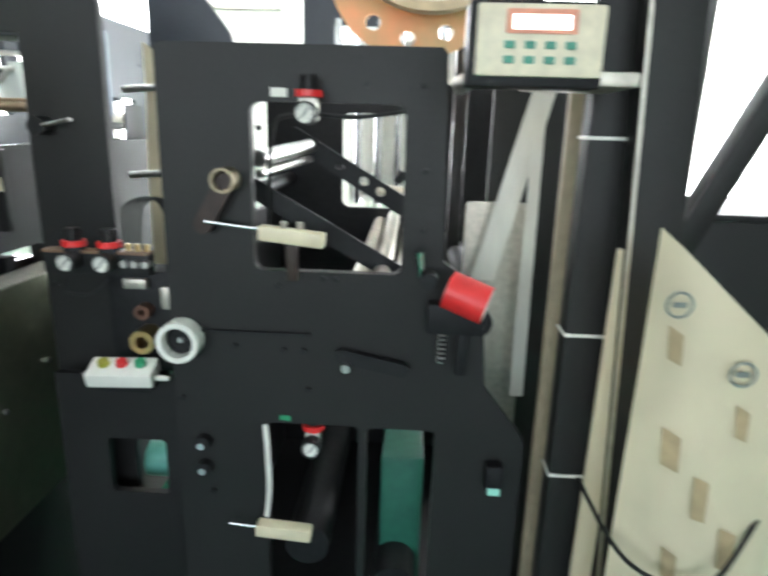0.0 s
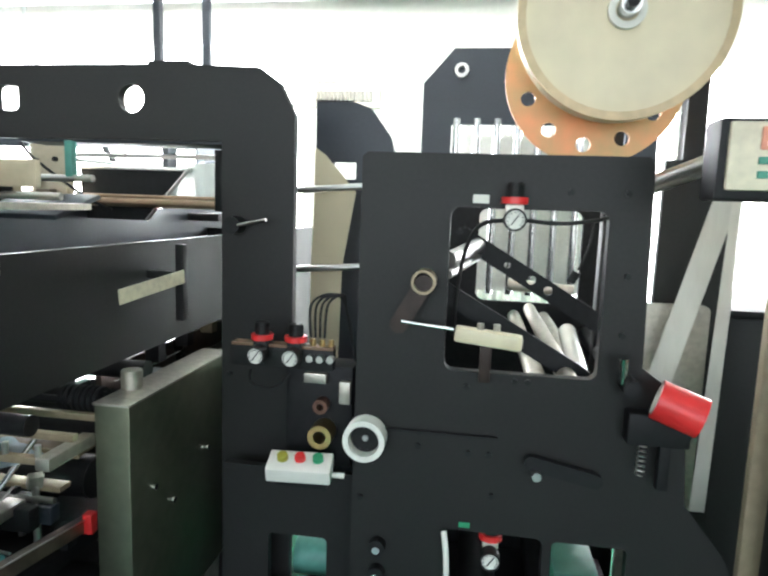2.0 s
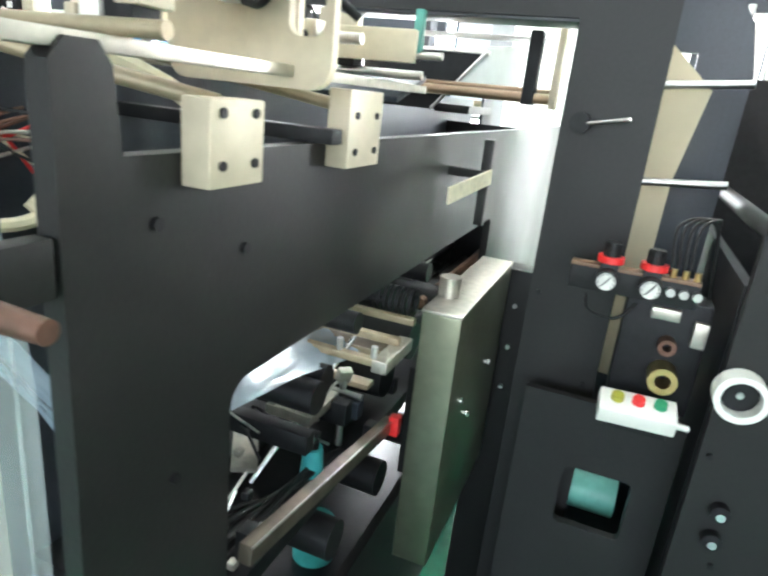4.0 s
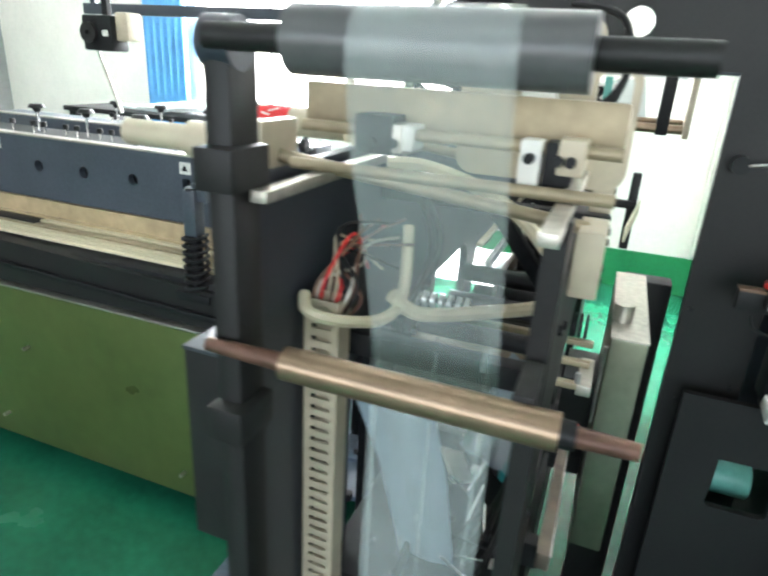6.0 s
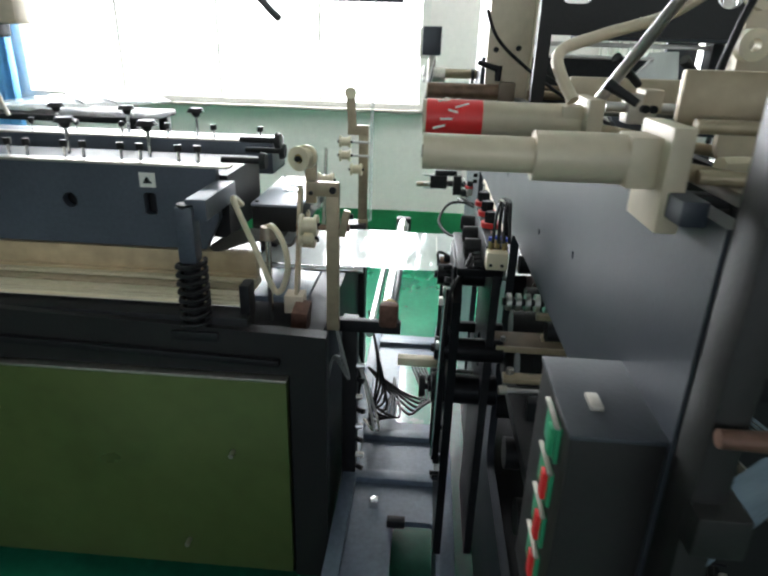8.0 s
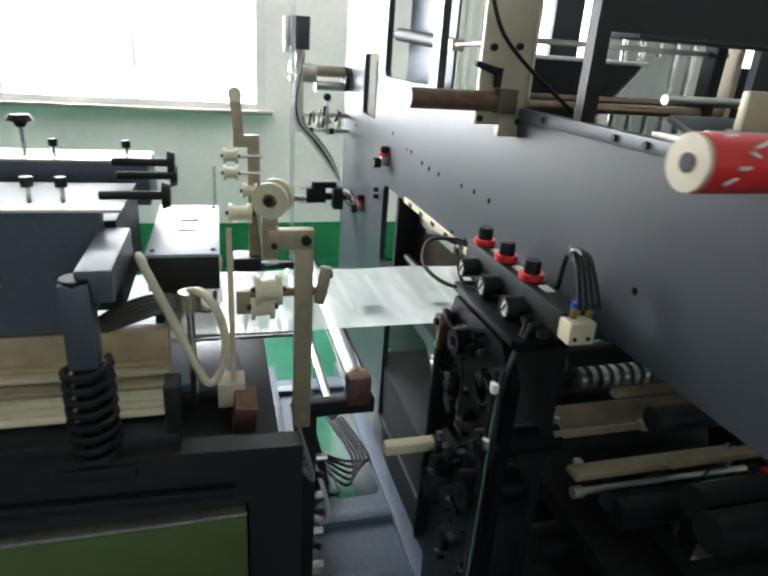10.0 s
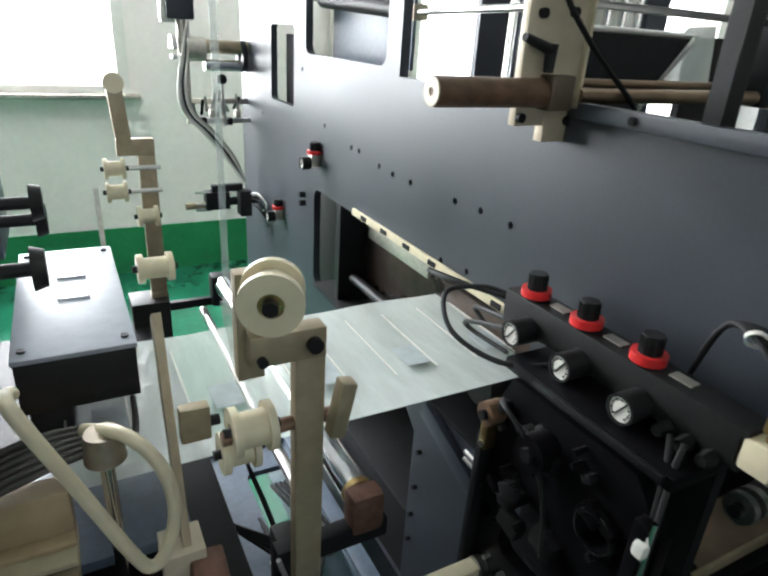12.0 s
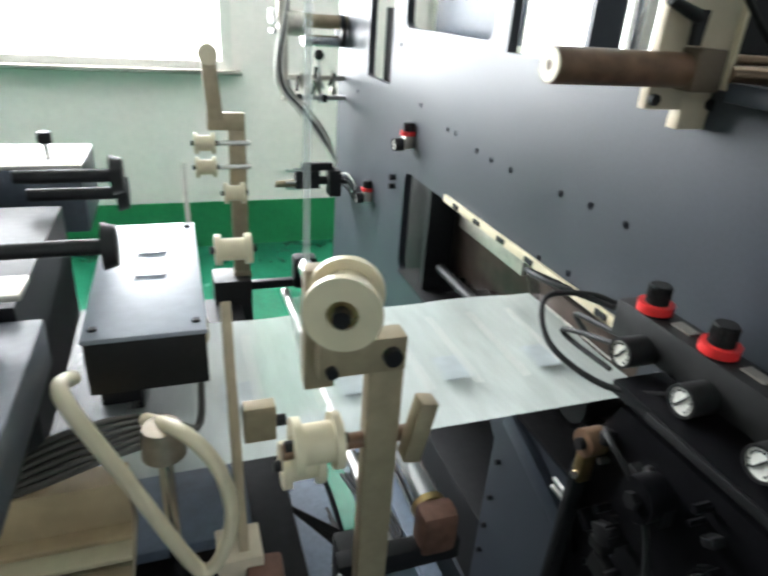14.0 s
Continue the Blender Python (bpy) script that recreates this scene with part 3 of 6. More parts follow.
part("case", box(B(), (-0.288, 1.545, 1.112), (0.136, 0.06, 0.034), 0.004, Euler((0.35, 0.0, 0.08))), WHITE, bb)
part("bracket", box(B(), (-0.285, 1.60, 1.075), (0.11, 0.12, 0.012), 0.002), DARK, bb)
for x, m_ in ((-0.325, BTNYELLOW), (-0.288, RED), (-0.25, BTNGREEN)):
    part("button", cyl(B(), (x, 1.546 + 0.1 * (x + 0.288), 1.126), (x, 1.541 + 0.1 * (x + 0.288), 1.14), 0.0125, 0.011, 16), m_, bb)
part("cable_gland", cyl(B(), (-0.22, 1.55, 1.1), (-0.195, 1.555, 1.098), 0.006), WHITE, bb)
winc = thing("lower_guard", "black column guard with a dark square opening", "guard", (-0.33, 1.66, 0.9))
part("guard_plate", plate(B(), "y", 1.64, 0.02, [(-0.5, 0), (-0.18, 0), (-0.18, 1.06), (-0.5, 1.06)], [rrect(-0.39, 0.755, -0.25, 0.90, 0.012)]), BLACK, winc)
part("spool", cyl(B(), (-0.37, 1.82, 0.745), (-0.26, 1.82, 0.745), 0.052), mat("mint_film_spool", (0.14, 0.42, 0.33), 0.4), winc)

# ---- rear roller frame and the film roll overhead ----
rf = thing("rear_roller_frame", "dark chamfered frame with upright rollers in the rear", "machine frame", (0.2, 3.5, 0))
part("frame_plate", plate(B(), "y", 3.5, 0.03, [(-0.25, 0.0), (0.9, 0.0), (0.9, 2.35), (0.7, 2.47), (-0.1, 2.47), (-0.25, 2.3)], [rrect(-0.1, 1.2, 0.75, 2.1, 0.01)]), NAVY, rf)
for k in range(8):
    part("upright_roller", cyl(B(), (-0.07 + 0.1 * k, 3.45, 1.25), (-0.07 + 0.1 * k, 3.45, 2.12), 0.02, seg=14), CHROME, rf)
part("eye_bolt", ring(B(), (-0.06, 3.47, 2.36), (-0.06, 3.5, 2.36), 0.035, 0.018), STEEL, rf)
part("film_sheet", box(B(), (0.35, 3.56, 1.65), (0.75, 0.006, 0.8)), PAPER, rf)
DX, DY, DZ = 0.33, 1.72, 2.075
roll = thing("film_roll", "large cream plastic film roll on a shaft", "film roll", (DX, DY, DZ))
part("roll_body", cyl(B(), (DX, DY, DZ), (DX, DY + 0.06, DZ), 0.215, seg=72), PEACH, roll)
part("rim", ring(B(), (DX, DY - 0.003, DZ), (DX, DY + 0.012, DZ), 0.2175, 0.2, 72), mat("tan_film_edge", (0.6, 0.46, 0.28), 0.5), roll)
part("core", ring(B(), (DX, DY - 0.012, DZ), (DX, DY + 0.01, DZ), 0.038, 0.024), PAPER, roll)
part("shaft", cyl(B(), (DX, DY - 0.045, DZ), (DX, DY + 0.5, DZ), 0.02, seg=20), CHROME, roll)
part("nut", cyl(B(), (DX, DY - 0.06, DZ), (DX, DY - 0.045, DZ), 0.012, seg=8), DARK, roll)
hubd = thing("hub_disc", "worn orange drilled disc behind the film roll", "brake disc", (DX - 0.02, DY + 0.12, DZ - 0.09))
hl = [disc(DX - 0.03 + 0.155 * math.cos(radians(a)), DZ - 0.1 + 0.155 * math.sin(radians(a)), 0.017) for a in range(200, 520, 32)]
part("disc", plate(B(), "y", DY + 0.12, 0.012, disc(DX - 0.03, DZ - 0.1, 0.2, 64), hl), ORANGE, hubd)

# the stand with the readout panel
st = thing("unwinder_stand", "dark steel uprights of the film unwinder", "machine stand", (0.7, 1.55, 0))
for x, y, w, z1, lean in ((0.634, 1.475, 0.075, 2.8, 0.0), (0.715, 1.425, 0.09, 2.8, -0.045), (0.585, 2.05, 0.05, 2.5, 0.0), (0.44, 2.25, 0.04, 2.5, 0.0)):
    part("upright", box(B(), (x, y, z1 / 2), (w, 0.05, z1), 0.004, Euler((0, lean, 0))), BLACK, st)
part("edge_strip", box(B(), (0.672, 1.397, 1.4), (0.006, 0.006, 2.7), 0.001, Euler((0, -0.045, 0))), ALU, st)
part("foot", box(B(), (0.7, 1.65, 0.03), (0.5, 0.4, 0.06), 0.006), BLACK, st)
part("brace", box(B(), (0.93, 1.6, 1.62), (0.05, 0.05, 0.75), 0.004, Euler((0, 0.42, 0))), BLACK, st)
part("tan_board", box(B(), (0.606, 1.56, 0.95), (0.04, 0.02, 1.5), 0.003), mat("tan_hardboard", (0.3, 0.24, 0.16), 0.6), st)
part("cream_strip", box(B(), (0.671, 1.42, 0.74), (0.04, 0.012, 1.4), 0.003, Euler((0, 0.012, 0))), WEB, st)
part("grey_pipe", cyl(B(), (0.775, 1.52, 0.06), (0.795, 1.52, 2.6), 0.018, seg=16), mat("grey_steel_pipe", (0.12, 0.115, 0.11), 0.35, 0.4), st)
part("grey_pipe", cyl(B(), (0.70, 1.53, 0.06), (0.715, 1.53, 2.6), 0.013, seg=16), bpy.data.materials["grey_steel_pipe"], st)
part("beam", box(B(), (0.7, 1.5, 2.6), (0.5, 0.06, 0.06), 0.004), BLACK, st)
for z in (1.62, 1.27, 0.98):
    part("cable_tie", box(B(), (0.634, 1.475, z), (0.08, 0.056, 0.006), 0.001), WHITE, st)
part("cross_bar", cyl(B(), (0.40, 1.78, 1.72), (0.60, 1.5, 1.82), 0.02), STEEL, st)
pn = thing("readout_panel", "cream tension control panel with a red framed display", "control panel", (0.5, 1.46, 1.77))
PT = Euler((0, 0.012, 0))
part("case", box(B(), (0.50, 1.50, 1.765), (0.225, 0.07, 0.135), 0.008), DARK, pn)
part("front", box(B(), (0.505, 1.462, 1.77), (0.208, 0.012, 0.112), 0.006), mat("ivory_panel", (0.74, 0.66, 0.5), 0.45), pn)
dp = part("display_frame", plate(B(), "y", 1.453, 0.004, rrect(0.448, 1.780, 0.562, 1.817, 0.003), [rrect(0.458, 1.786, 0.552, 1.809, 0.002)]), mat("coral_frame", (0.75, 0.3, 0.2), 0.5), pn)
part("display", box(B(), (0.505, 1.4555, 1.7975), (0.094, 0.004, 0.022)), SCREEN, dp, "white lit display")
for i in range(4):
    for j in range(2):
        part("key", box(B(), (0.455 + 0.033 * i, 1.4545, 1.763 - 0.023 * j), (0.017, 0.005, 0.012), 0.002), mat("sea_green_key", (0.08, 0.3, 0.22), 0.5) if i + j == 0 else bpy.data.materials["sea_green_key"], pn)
# Scaled and moved about the camera's starting point to fit its view.
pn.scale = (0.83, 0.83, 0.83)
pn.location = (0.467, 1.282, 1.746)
part("panel_arm", box(B(), (0.545, 1.37, 1.70), (0.14, 0.16, 0.02), 0.003), ALU, st)
web = B()
A = [web.verts.new(p) for p in ((0.565, 1.8, 1.72), (0.618, 1.8, 1.72), (0.512, 1.8, 1.28), (0.455, 1.8, 1.28))]
web.faces.new(A)
solo("film_strip", web, STRIP, "slanting clear film strip led to the guide roller", "film web")
web2 = B()
for xs, y in (((0.545, 0.568), 1.66), ):
    A = [web2.verts.new(p) for p in ((xs[0], y, 1.70), (xs[1], y, 1.70), (xs[1] + 0.03, y + 0.1, 1.0), (xs[0] + 0.02, y + 0.1, 1.0))]
    web2.faces.new(A)
solo("film_strip", web2, STRIP, "second clear film strip hanging behind", "film web")
hang = B()
rows = []
for z, x0, x1 in ((1.5, 0.668, 0.93), (1.3, 0.668, 0.94), (1.0, 0.668, 0.95), (0.02, 0.66, 0.95)):
    rows.append([hang.verts.new((x0 + (x1 - x0) * k / 10, 1.29 + 0.012 * math.sin(k * 0.9 + z * 3) - 0.07 * math.sin(k * math.pi / 10), z - (0.075 * k / 3 if z > 1.4 else 0))) for k in range(11)])
for a, b in zip(rows, rows[1:]):
    for i in range(10):
        hang.faces.new((a[i], a[i + 1], b[i + 1], b[i]))
hg = thing("hanging_film", "cream printed film hanging loose from the stand", "film web", (0.7, 1.28, 1.2))
part("sheet", hang, WEB, hg)
for x, z in ((0.79, 1.3), (0.685, 1.4)):
    part("printed_mark", plate(B(), "y", 1.221, 0.001, disc(x, z, 0.02, 20), [disc(x, z, 0.016, 20)]), SIGNGREY, hg)
    part("printed_mark", box(B(), (x, 1.222, z), (0.02, 0.001, 0.008)), SIGNGREY, hg)
STAIN = mat("faded_brown_print", (0.4, 0.3, 0.17), 0.6, 0.0, 0.2, 30, 0.01)
for k0, k1, za, zb in ((1.2, 2.1, 1.2, 1.13), (3.0, 3.9, 1.13, 1.05), (2.0, 2.8, 1.0, 0.94), (5.0, 6.0, 1.04, 0.96), (0.8, 1.5, 1.36, 1.3), (4.6, 5.3, 1.25, 1.19), (3.6, 4.6, 0.85, 0.77), (1.4, 2.2, 0.8, 0.7)):
    sm = B()
    loop = [sm.verts.new((0.668 + 0.0275 * k, 1.285 + 0.012 * math.sin(k * 0.9 + z * 3) - 0.07 * math.sin(k * math.pi / 10), z)) for k, z in ((k0, za), (k1, za - 0.012), (k1 + 0.1, zb), (k0 + 0.15, zb + 0.008))]
    sm.faces.new(loop)
    part("printed_mark", sm, STAIN, hg, "faded brown print patch")
wire = tube(B(), [(0.64, 1.41, 1.0), (0.66, 1.24, 0.98), (0.72, 1.19, 0.965), (0.79, 1.19, 0.975), (0.87, 1.24, 1.06)], 0.004)
solo("cable", wire, RUBBER, "black cable drooping across the hanging film", "cable")
cabinet_r = thing("side_panel", "grey sheet metal panel behind the film strip", "panel", (0.52, 1.9, 1.2))
part("panel", plate(B(), "y", 1.85, 0.02, rrect(0.44, 0.5, 0.60, 1.46, 0.015)), ALU, cabinet_r)
part("leg", box(B(), (0.52, 1.86, 0.25), (0.1, 0.03, 0.5)), DARK, cabinet_r)
part("dark_plate", plate(B(), "y", 1.95, 0.02, [(0.5, 0), (0.68, 0), (0.68, 1.8), (0.5, 1.8)]), BLACK, cabinet_r)

# Dark box added to block the bright floor and wall behind the stand.
blk_r = thing("dark_filler_body", "added dark box hiding the bright room behind the unwinder", "machine", (1.1, 2.3, 0))
part("body", box(B(), (1.15, 2.35, 0.7), (0.9, 0.5, 1.4), 0.01), BLACK, blk_r)
part("cap", box(B(), (1.15, 2.35, 1.41), (0.92, 0.52, 0.02), 0.004), DARK, blk_r)

# ---- right hand cross plate and its parts ----
PX = -0.785
cross = thing("cross_plate", "matt black steel side plate with a long slot", "machine frame", (PX, 1.5, 0))
# Far end is extended to block the bright view through the film slot.
outp = [(0.755, 0.0), (3.95, 0.0), (3.95, 1.553), (0.825, 1.553), (0.818, 1.625), (0.805, 1.642), (0.775, 1.642), (0.76, 1.625)]
part("side_plate", plate(B(), "x", PX - 0.024, 0.024, outp, [rrect(0.98, 0.6, 2.4, 1.27, 0.035)]), BLACK, cross)
for y, z in ((0.86, 1.49), (0.88, 1.2), (0.85, 1.0), (1.0, 1.44)):
    part("bolt", cyl(B(), (PX - 0.002, y, z), (PX + 0.005, y, z), 0.007, seg=12), DARK, cross)
lowrail = part("lower_rail", box(B(), (-0.752, 1.235, 0.996), (0.022, 0.53, 0.03), 0.003, Euler((-0.139, 0, 0))), mat("dark_worn_steel", (0.16, 0.13, 0.1), 0.35, 0.7, 0.3, 25, 0.05), cross)
part("rail_edge", box(B(), (-0.7405, 1.235, 1.0115), (0.003, 0.53, 0.003), 0.001, Euler((-0.139, 0, 0))), STEEL, lowrail)
part("cross_beam", box(B(), (-0.98, 1.42, 1.0), (0.33, 0.03, 0.05), 0.003), DARK, cross)
for y, z in ((1.02, 1.006), (1.46, 0.945)):
    part("rail_bracket", box(B(), (-0.776, y, z), (0.03, 0.03, 0.05), 0.003), DARK, cross)
# Bed and rollers are added here to keep the space between the plates dark.
part("bed_body", box(B(), (-0.98, 2.0, 0.23), (0.325, 2.1, 0.46), 0.003), DARK, cross)
part("bed_shelf", box(B(), (-0.98, 2.0, 0.86), (0.325, 2.1, 0.04), 0.003), DARK, cross)
drum = thing("ink_drum", "teal plastic ink drum on the machine bed", "drum", (-0.95, 1.58, 0.46))
part("drum_body", cyl(B(), (-0.95, 1.58, 0.459), (-0.95, 1.58, 0.55), 0.055, 0.05, 24), mat("teal_drum", (0.05, 0.38, 0.34), 0.35), drum)
part("lid", cyl(B(), (-0.95, 1.58, 0.55), (-0.95, 1.58, 0.565), 0.052, seg=24), mat("teal_lid", (0.06, 0.42, 0.38), 0.4), drum)
for k in range(5):
    part("inner_roller", cyl(B(), (-1.14, 1.62 + 0.17 * k, 1.0 + 0.03 * (k % 2)), (-0.812, 1.62 + 0.17 * k, 1.0 + 0.03 * (k % 2)), 0.05), RUBBER, cross)
    part("inner_roller", cyl(B(), (-1.14, 1.15 + 0.25 * k, 0.7), (-0.812, 1.15 + 0.25 * k, 0.7), 0.045), RUBBER, cross)
# Panel added to block the view through the plates.
part("dark_filler_wall", box(B(), (-1.0, 1.45, 0.72), (0.01, 0.98, 0.4), 0.002), RUBBER, cross)
for y, z, r in ((1.3, 1.13, 0.028), (1.42, 1.2, 0.022), (1.7, 1.16, 0.03), (1.85, 1.2, 0.026)):
    part("inner_roller", cyl(B(), (-1.127, y, z), (-0.812, y, z), r), DARK if y < 1.6 else RUBBER, cross)
for k in range(3):
    part("inner_brace", box(B(), (-0.97, 1.26 + 0.22 * k, 1.02 - 0.04 * k), (0.31, 0.03, 0.04), 0.003), (DARK, NAVY, DARK)[k], cross)
part("shaft_lug", box(B(), (PX - 0.012, 0.715, 1.47), (0.022, 0.08, 0.05), 0.003), BLACK, cross)
# Cross panel added as a dark backing behind the slot.
part("dark_filler_cross", box(B(), (-0.98, 2.9, 1.22), (0.325, 0.03, 0.66), 0.003), DARK, cross)
tag = solo("masking_tape_tag", box(B(), (-0.697, 1.69, 1.458), (0.004, 0.238, 0.034), 0.0, Euler((0.095, 0, -0.122))), TAPE, "yellowed masking tape tag stuck on a black bracket", "tape tag")
tp = thing("tag_bracket", "small black post and arm on the plate", "bracket", (-0.72, 1.82, 1.45))
part("arm", box(B(), (-0.737, 1.815, 1.47), (0.096, 0.02, 0.02), 0.002), BLACK, tp)
part("post", box(B(), (-0.70, 1.83, 1.45), (0.022, 0.028, 0.2), 0.003), BLACK, tp)
cabn = thing("green_cabinet", "narrow green tinted stainless cabinet fixed on the plate", "cabinet", (-0.655, 1.7, 1.0))
part("case", box(B(), (-0.659, 1.70, 0.955), (0.078, 0.49, 0.575), 0.005), GREENSTEEL, cabn)
part("mount", box(B(), (-0.742, 1.80, 0.85), (0.088, 0.2, 0.3), 0.003), BLACK, cabn)
part("lid", box(B(), (-0.659, 1.70, 1.245), (0.081, 0.495, 0.006), 0.002), ALU, cabn)
for y, z in ((1.54, 1.035), (1.62, 0.965), (1.8, 1.02)):
    part("screw", cyl(B(), (-0.619, y, z), (-0.612, y, z), 0.008, seg=12), CHROME, cabn)
part("drop_pin", cyl(B(), (-0.702, 1.5, 1.0), (-0.702, 1.5, 1.2), 0.005), STEEL, cabn)
kn = thing("silver_knob", "knurled silver adjusting knob on the cabinet", "knob", (-0.68, 1.56, 1.26))
g = cyl(B(), (-0.678, 1.56, 1.248), (-0.678, 1.56, 1.29), 0.021, seg=28)
for k in range(28):
    w = math.tau * k / 28
    box(g, (-0.678 + 0.0212 * math.cos(w), 1.56 + 0.0212 * math.sin(w), 1.27), (0.0026, 0.0026, 0.036), 0, Euler((0, 0, w)))
part("grip", g, ALU, kn)
coil = thing("spring_coupling", "black bellows spring coupling beside the knob", "coupling", (-0.78, 1.55, 1.24))
for k in range(7):
    part("coil", ring(B(), (-0.84 + 0.014 * k, 1.56, 1.215), (-0.832 + 0.014 * k, 1.56, 1.215), 0.03, 0.02, 20), DARK, coil)
rails = thing("brass_guide_rails", "brass coloured guide rails with end blocks", "guide rail", (-0.8, 1.5, 1.2))
for y, z in ((1.44, 1.175), (1.36, 1.16), (1.52, 1.19)):
    part("rail", box(B(), (-0.93, y, z), (0.40, 0.018, 0.014), 0.002), TAN, rails)
part("end_block", box(B(), (-0.735, 1.42, 1.155), (0.03, 0.14, 0.025), 0.003), ALU, rails)
for x in (-0.75, -0.82):
    part("screw", cyl(B(), (x, 1.36, 1.165), (x, 1.36, 1.19), 0.006, seg=10), STEEL, rails)
fs = B()
rows = []
for y, z in ((0.90, 1.262), (0.99, 1.247), (1.2, 1.21), (1.47, 1.15)):
    rows.append([fs.verts.new((-0.90 + 0.085 * k / 8 + 0.02 * (1.2 - y), y, z - 0.035 * k / 8 + 0.004 * math.sin(k * 2 + y * 9))) for k in range(9)])
for a, b in zip(rows, rows[1:]):
    for i in range(8):
        fs.faces.new((a[i], a[i + 1], b[i + 1], b[i]))
solo("film_band", fs, SEETHRU, "bluish clear film band running under the plate", "film web")
solo("feed_roller", cyl(B(), (-1.14, 1.25, 1.12), (-0.80, 1.25, 1.12), 0.03), DARK, "dark feed roller inside the slot", "roller")
fine = thing("slot_linkage", "bright thin rods and clips among dark parts in the slot", "linkage", (-0.9, 1.2, 0.95))
random.seed(31)
for k in range(16):
    y, z = random.uniform(1.02, 1.5), random.uniform(0.9, 1.06)
    part("link_rod", cyl(B(), (-0.90 + random.uniform(-0.08, 0.05), y, z), (-0.88 + random.uniform(-0.08, 0.05), y + random.uniform(-0.06, 0.06), z + random.uniform(0.01, 0.06)), random.uniform(0.002, 0.004), seg=8), (STEEL, DARK, CHROME)[k % 3], fine)
    part("link_nut", box(B(), (-0.88 + random.uniform(-0.08, 0.05), y, z), (0.014, 0.016, 0.014), 0.003), (DARK, DARK, ALU, RUBBER)[k % 4], fine)
clamp = thing("lever_clamp", "chrome cross lever clamp inside the slot", "clamp", (-0.8, 1.2, 1.08))
part("bar", cyl(B(), (-0.93, 1.25, 0.9), (-0.83, 1.45, 1.16), 0.006), CHROME, clamp)
part("bar", cyl(B(), (-0.98, 1.4, 1.02), (-0.83, 1.3, 1.0), 0.005), CHROME, clamp)
part("red_cap", box(B(), (-0.735, 1.483, 0.968), (0.022, 0.022, 0.045), 0.003), RED, clamp)
part("block", box(B(), (-0.90, 1.38, 1.02), (0.1, 0.12, 0.02), 0.002), ALU, clamp)

# ---- left hand cross plate ----
QX = -1.153
ql = thing("slot_plate", "slate grey steel side plate with film slot and bolt holes", "machine frame", (QX, 2.2, 0))
outq = [(0.735, 0.0), (3.95, 0.0), (3.95, 2.08), (2.55, 2.08), (2.55, 1.632), (0.735, 1.632)]
holes = [rrect(1.98, 0.9, 3.08, 1.235, 0.035), rrect(3.28, 1.47, 3.53, 1.73, 0.02), rrect(2.62, 1.65, 3.17, 1.98, 0.03), rrect(1.03, 0.5, 1.88, 1.293, 0.06), [(2.34, 0.22), (2.92, 0.22), (2.92, 0.83), (2.42, 0.83), (2.34, 0.76)]]
for y, z in ((2.085, 1.408), (2.18, 1.41), (2.27, 1.405), (2.46, 1.40), (2.55, 1.40), (2.625, 1.404), (2.75, 1.42), (2.8, 1.42), (2.2, 1.27), (2.3, 1.26), (2.0, 1.28), (3.2, 1.6), (3.6, 1.9), (3.65, 1.4), (3.0, 1.45), (1.5, 1.4), (1.2, 1.45)):
    holes.append(disc(y, z, 0.0075, 10))
part("side_plate", plate(B(), "x", QX, 0.024, outq, holes), SLATE, ql)
for y, z in ((2.30, 0.72), (2.305, 0.6), (2.31, 0.5), (2.31, 0.41), (2.1, 0.8), (2.05, 0.62), (2.2, 0.84)):
    part("bolt", cyl(B(), (QX - 0.012, y, z), (QX + 0.002, y, z), 0.007, seg=10), DARK, ql)
part("diagonal_brace", box(B(), (QX - 0.012, 2.12, 0.82), (0.022, 0.34, 0.05), 0.003, Euler((0.35, 0, 0))), NAVY, ql)
for z in (1.19, 1.16):
    part("stud", cyl(B(), (QX - 0.02, 3.17, z), (QX, 3.17, z), 0.01, seg=10), DARK, ql)
for z in (1.69, 1.39):
    part("lug", box(B(), (-1.127, 0.695, z - 0.02), (0.048, 0.07, 0.045), 0.004), BLACK, ql)
part("post_face", box(B(), (-1.134, 0.708, 0.9), (0.036, 0.055, 1.8), 0.012), BLACK, ql)
part("post_cap", cyl(B(), (-1.153, 0.7, 1.79), (-1.115, 0.7, 1.79), 0.026, seg=24), NAVY, ql)
for k in range(5):
    part("inner_shaft", cyl(B(), (-1.1 + 0.07 * k, 2.05, 0.99 + 0.05 * (k % 2)), (-1.1 + 0.07 * k, 2.86, 0.99 + 0.05 * (k % 2)), 0.016, seg=16), (DARK, DARK, BLACK, BROWN, STEEL)[k], ql)
for k in range(4):
    part("inner_block", box(B(), (-0.99, 2.2 + 0.2 * k, 1.16 + 0.01 * k), (0.05, 0.05, 0.07), 0.004), (DARK, DARK, TAN, DARK)[k], ql)
part("slot_lip", box(B(), (-1.12, 2.5, 0.9), (0.09, 1.1, 0.012), 0.002), DARK, ql)
part("slot_strip", box(B(), (QX - 0.006, 2.38, 1.246), (0.008, 0.76, 0.02), 0.002), CREAM, ql)
# Raised dark squares stand in for the shade inside the strip's slots.
for k in range(6):
    part("slot_shade_square", box(B(), (QX - 0.011, 2.08 + 0.12 * k, 1.246), (0.004, 0.03, 0.012)), DARK, ql)
part("slot_lip", box(B(), (-1.13, 2.5, 1.245), (0.04, 1.0, 0.012), 0.002), CREAM, ql)
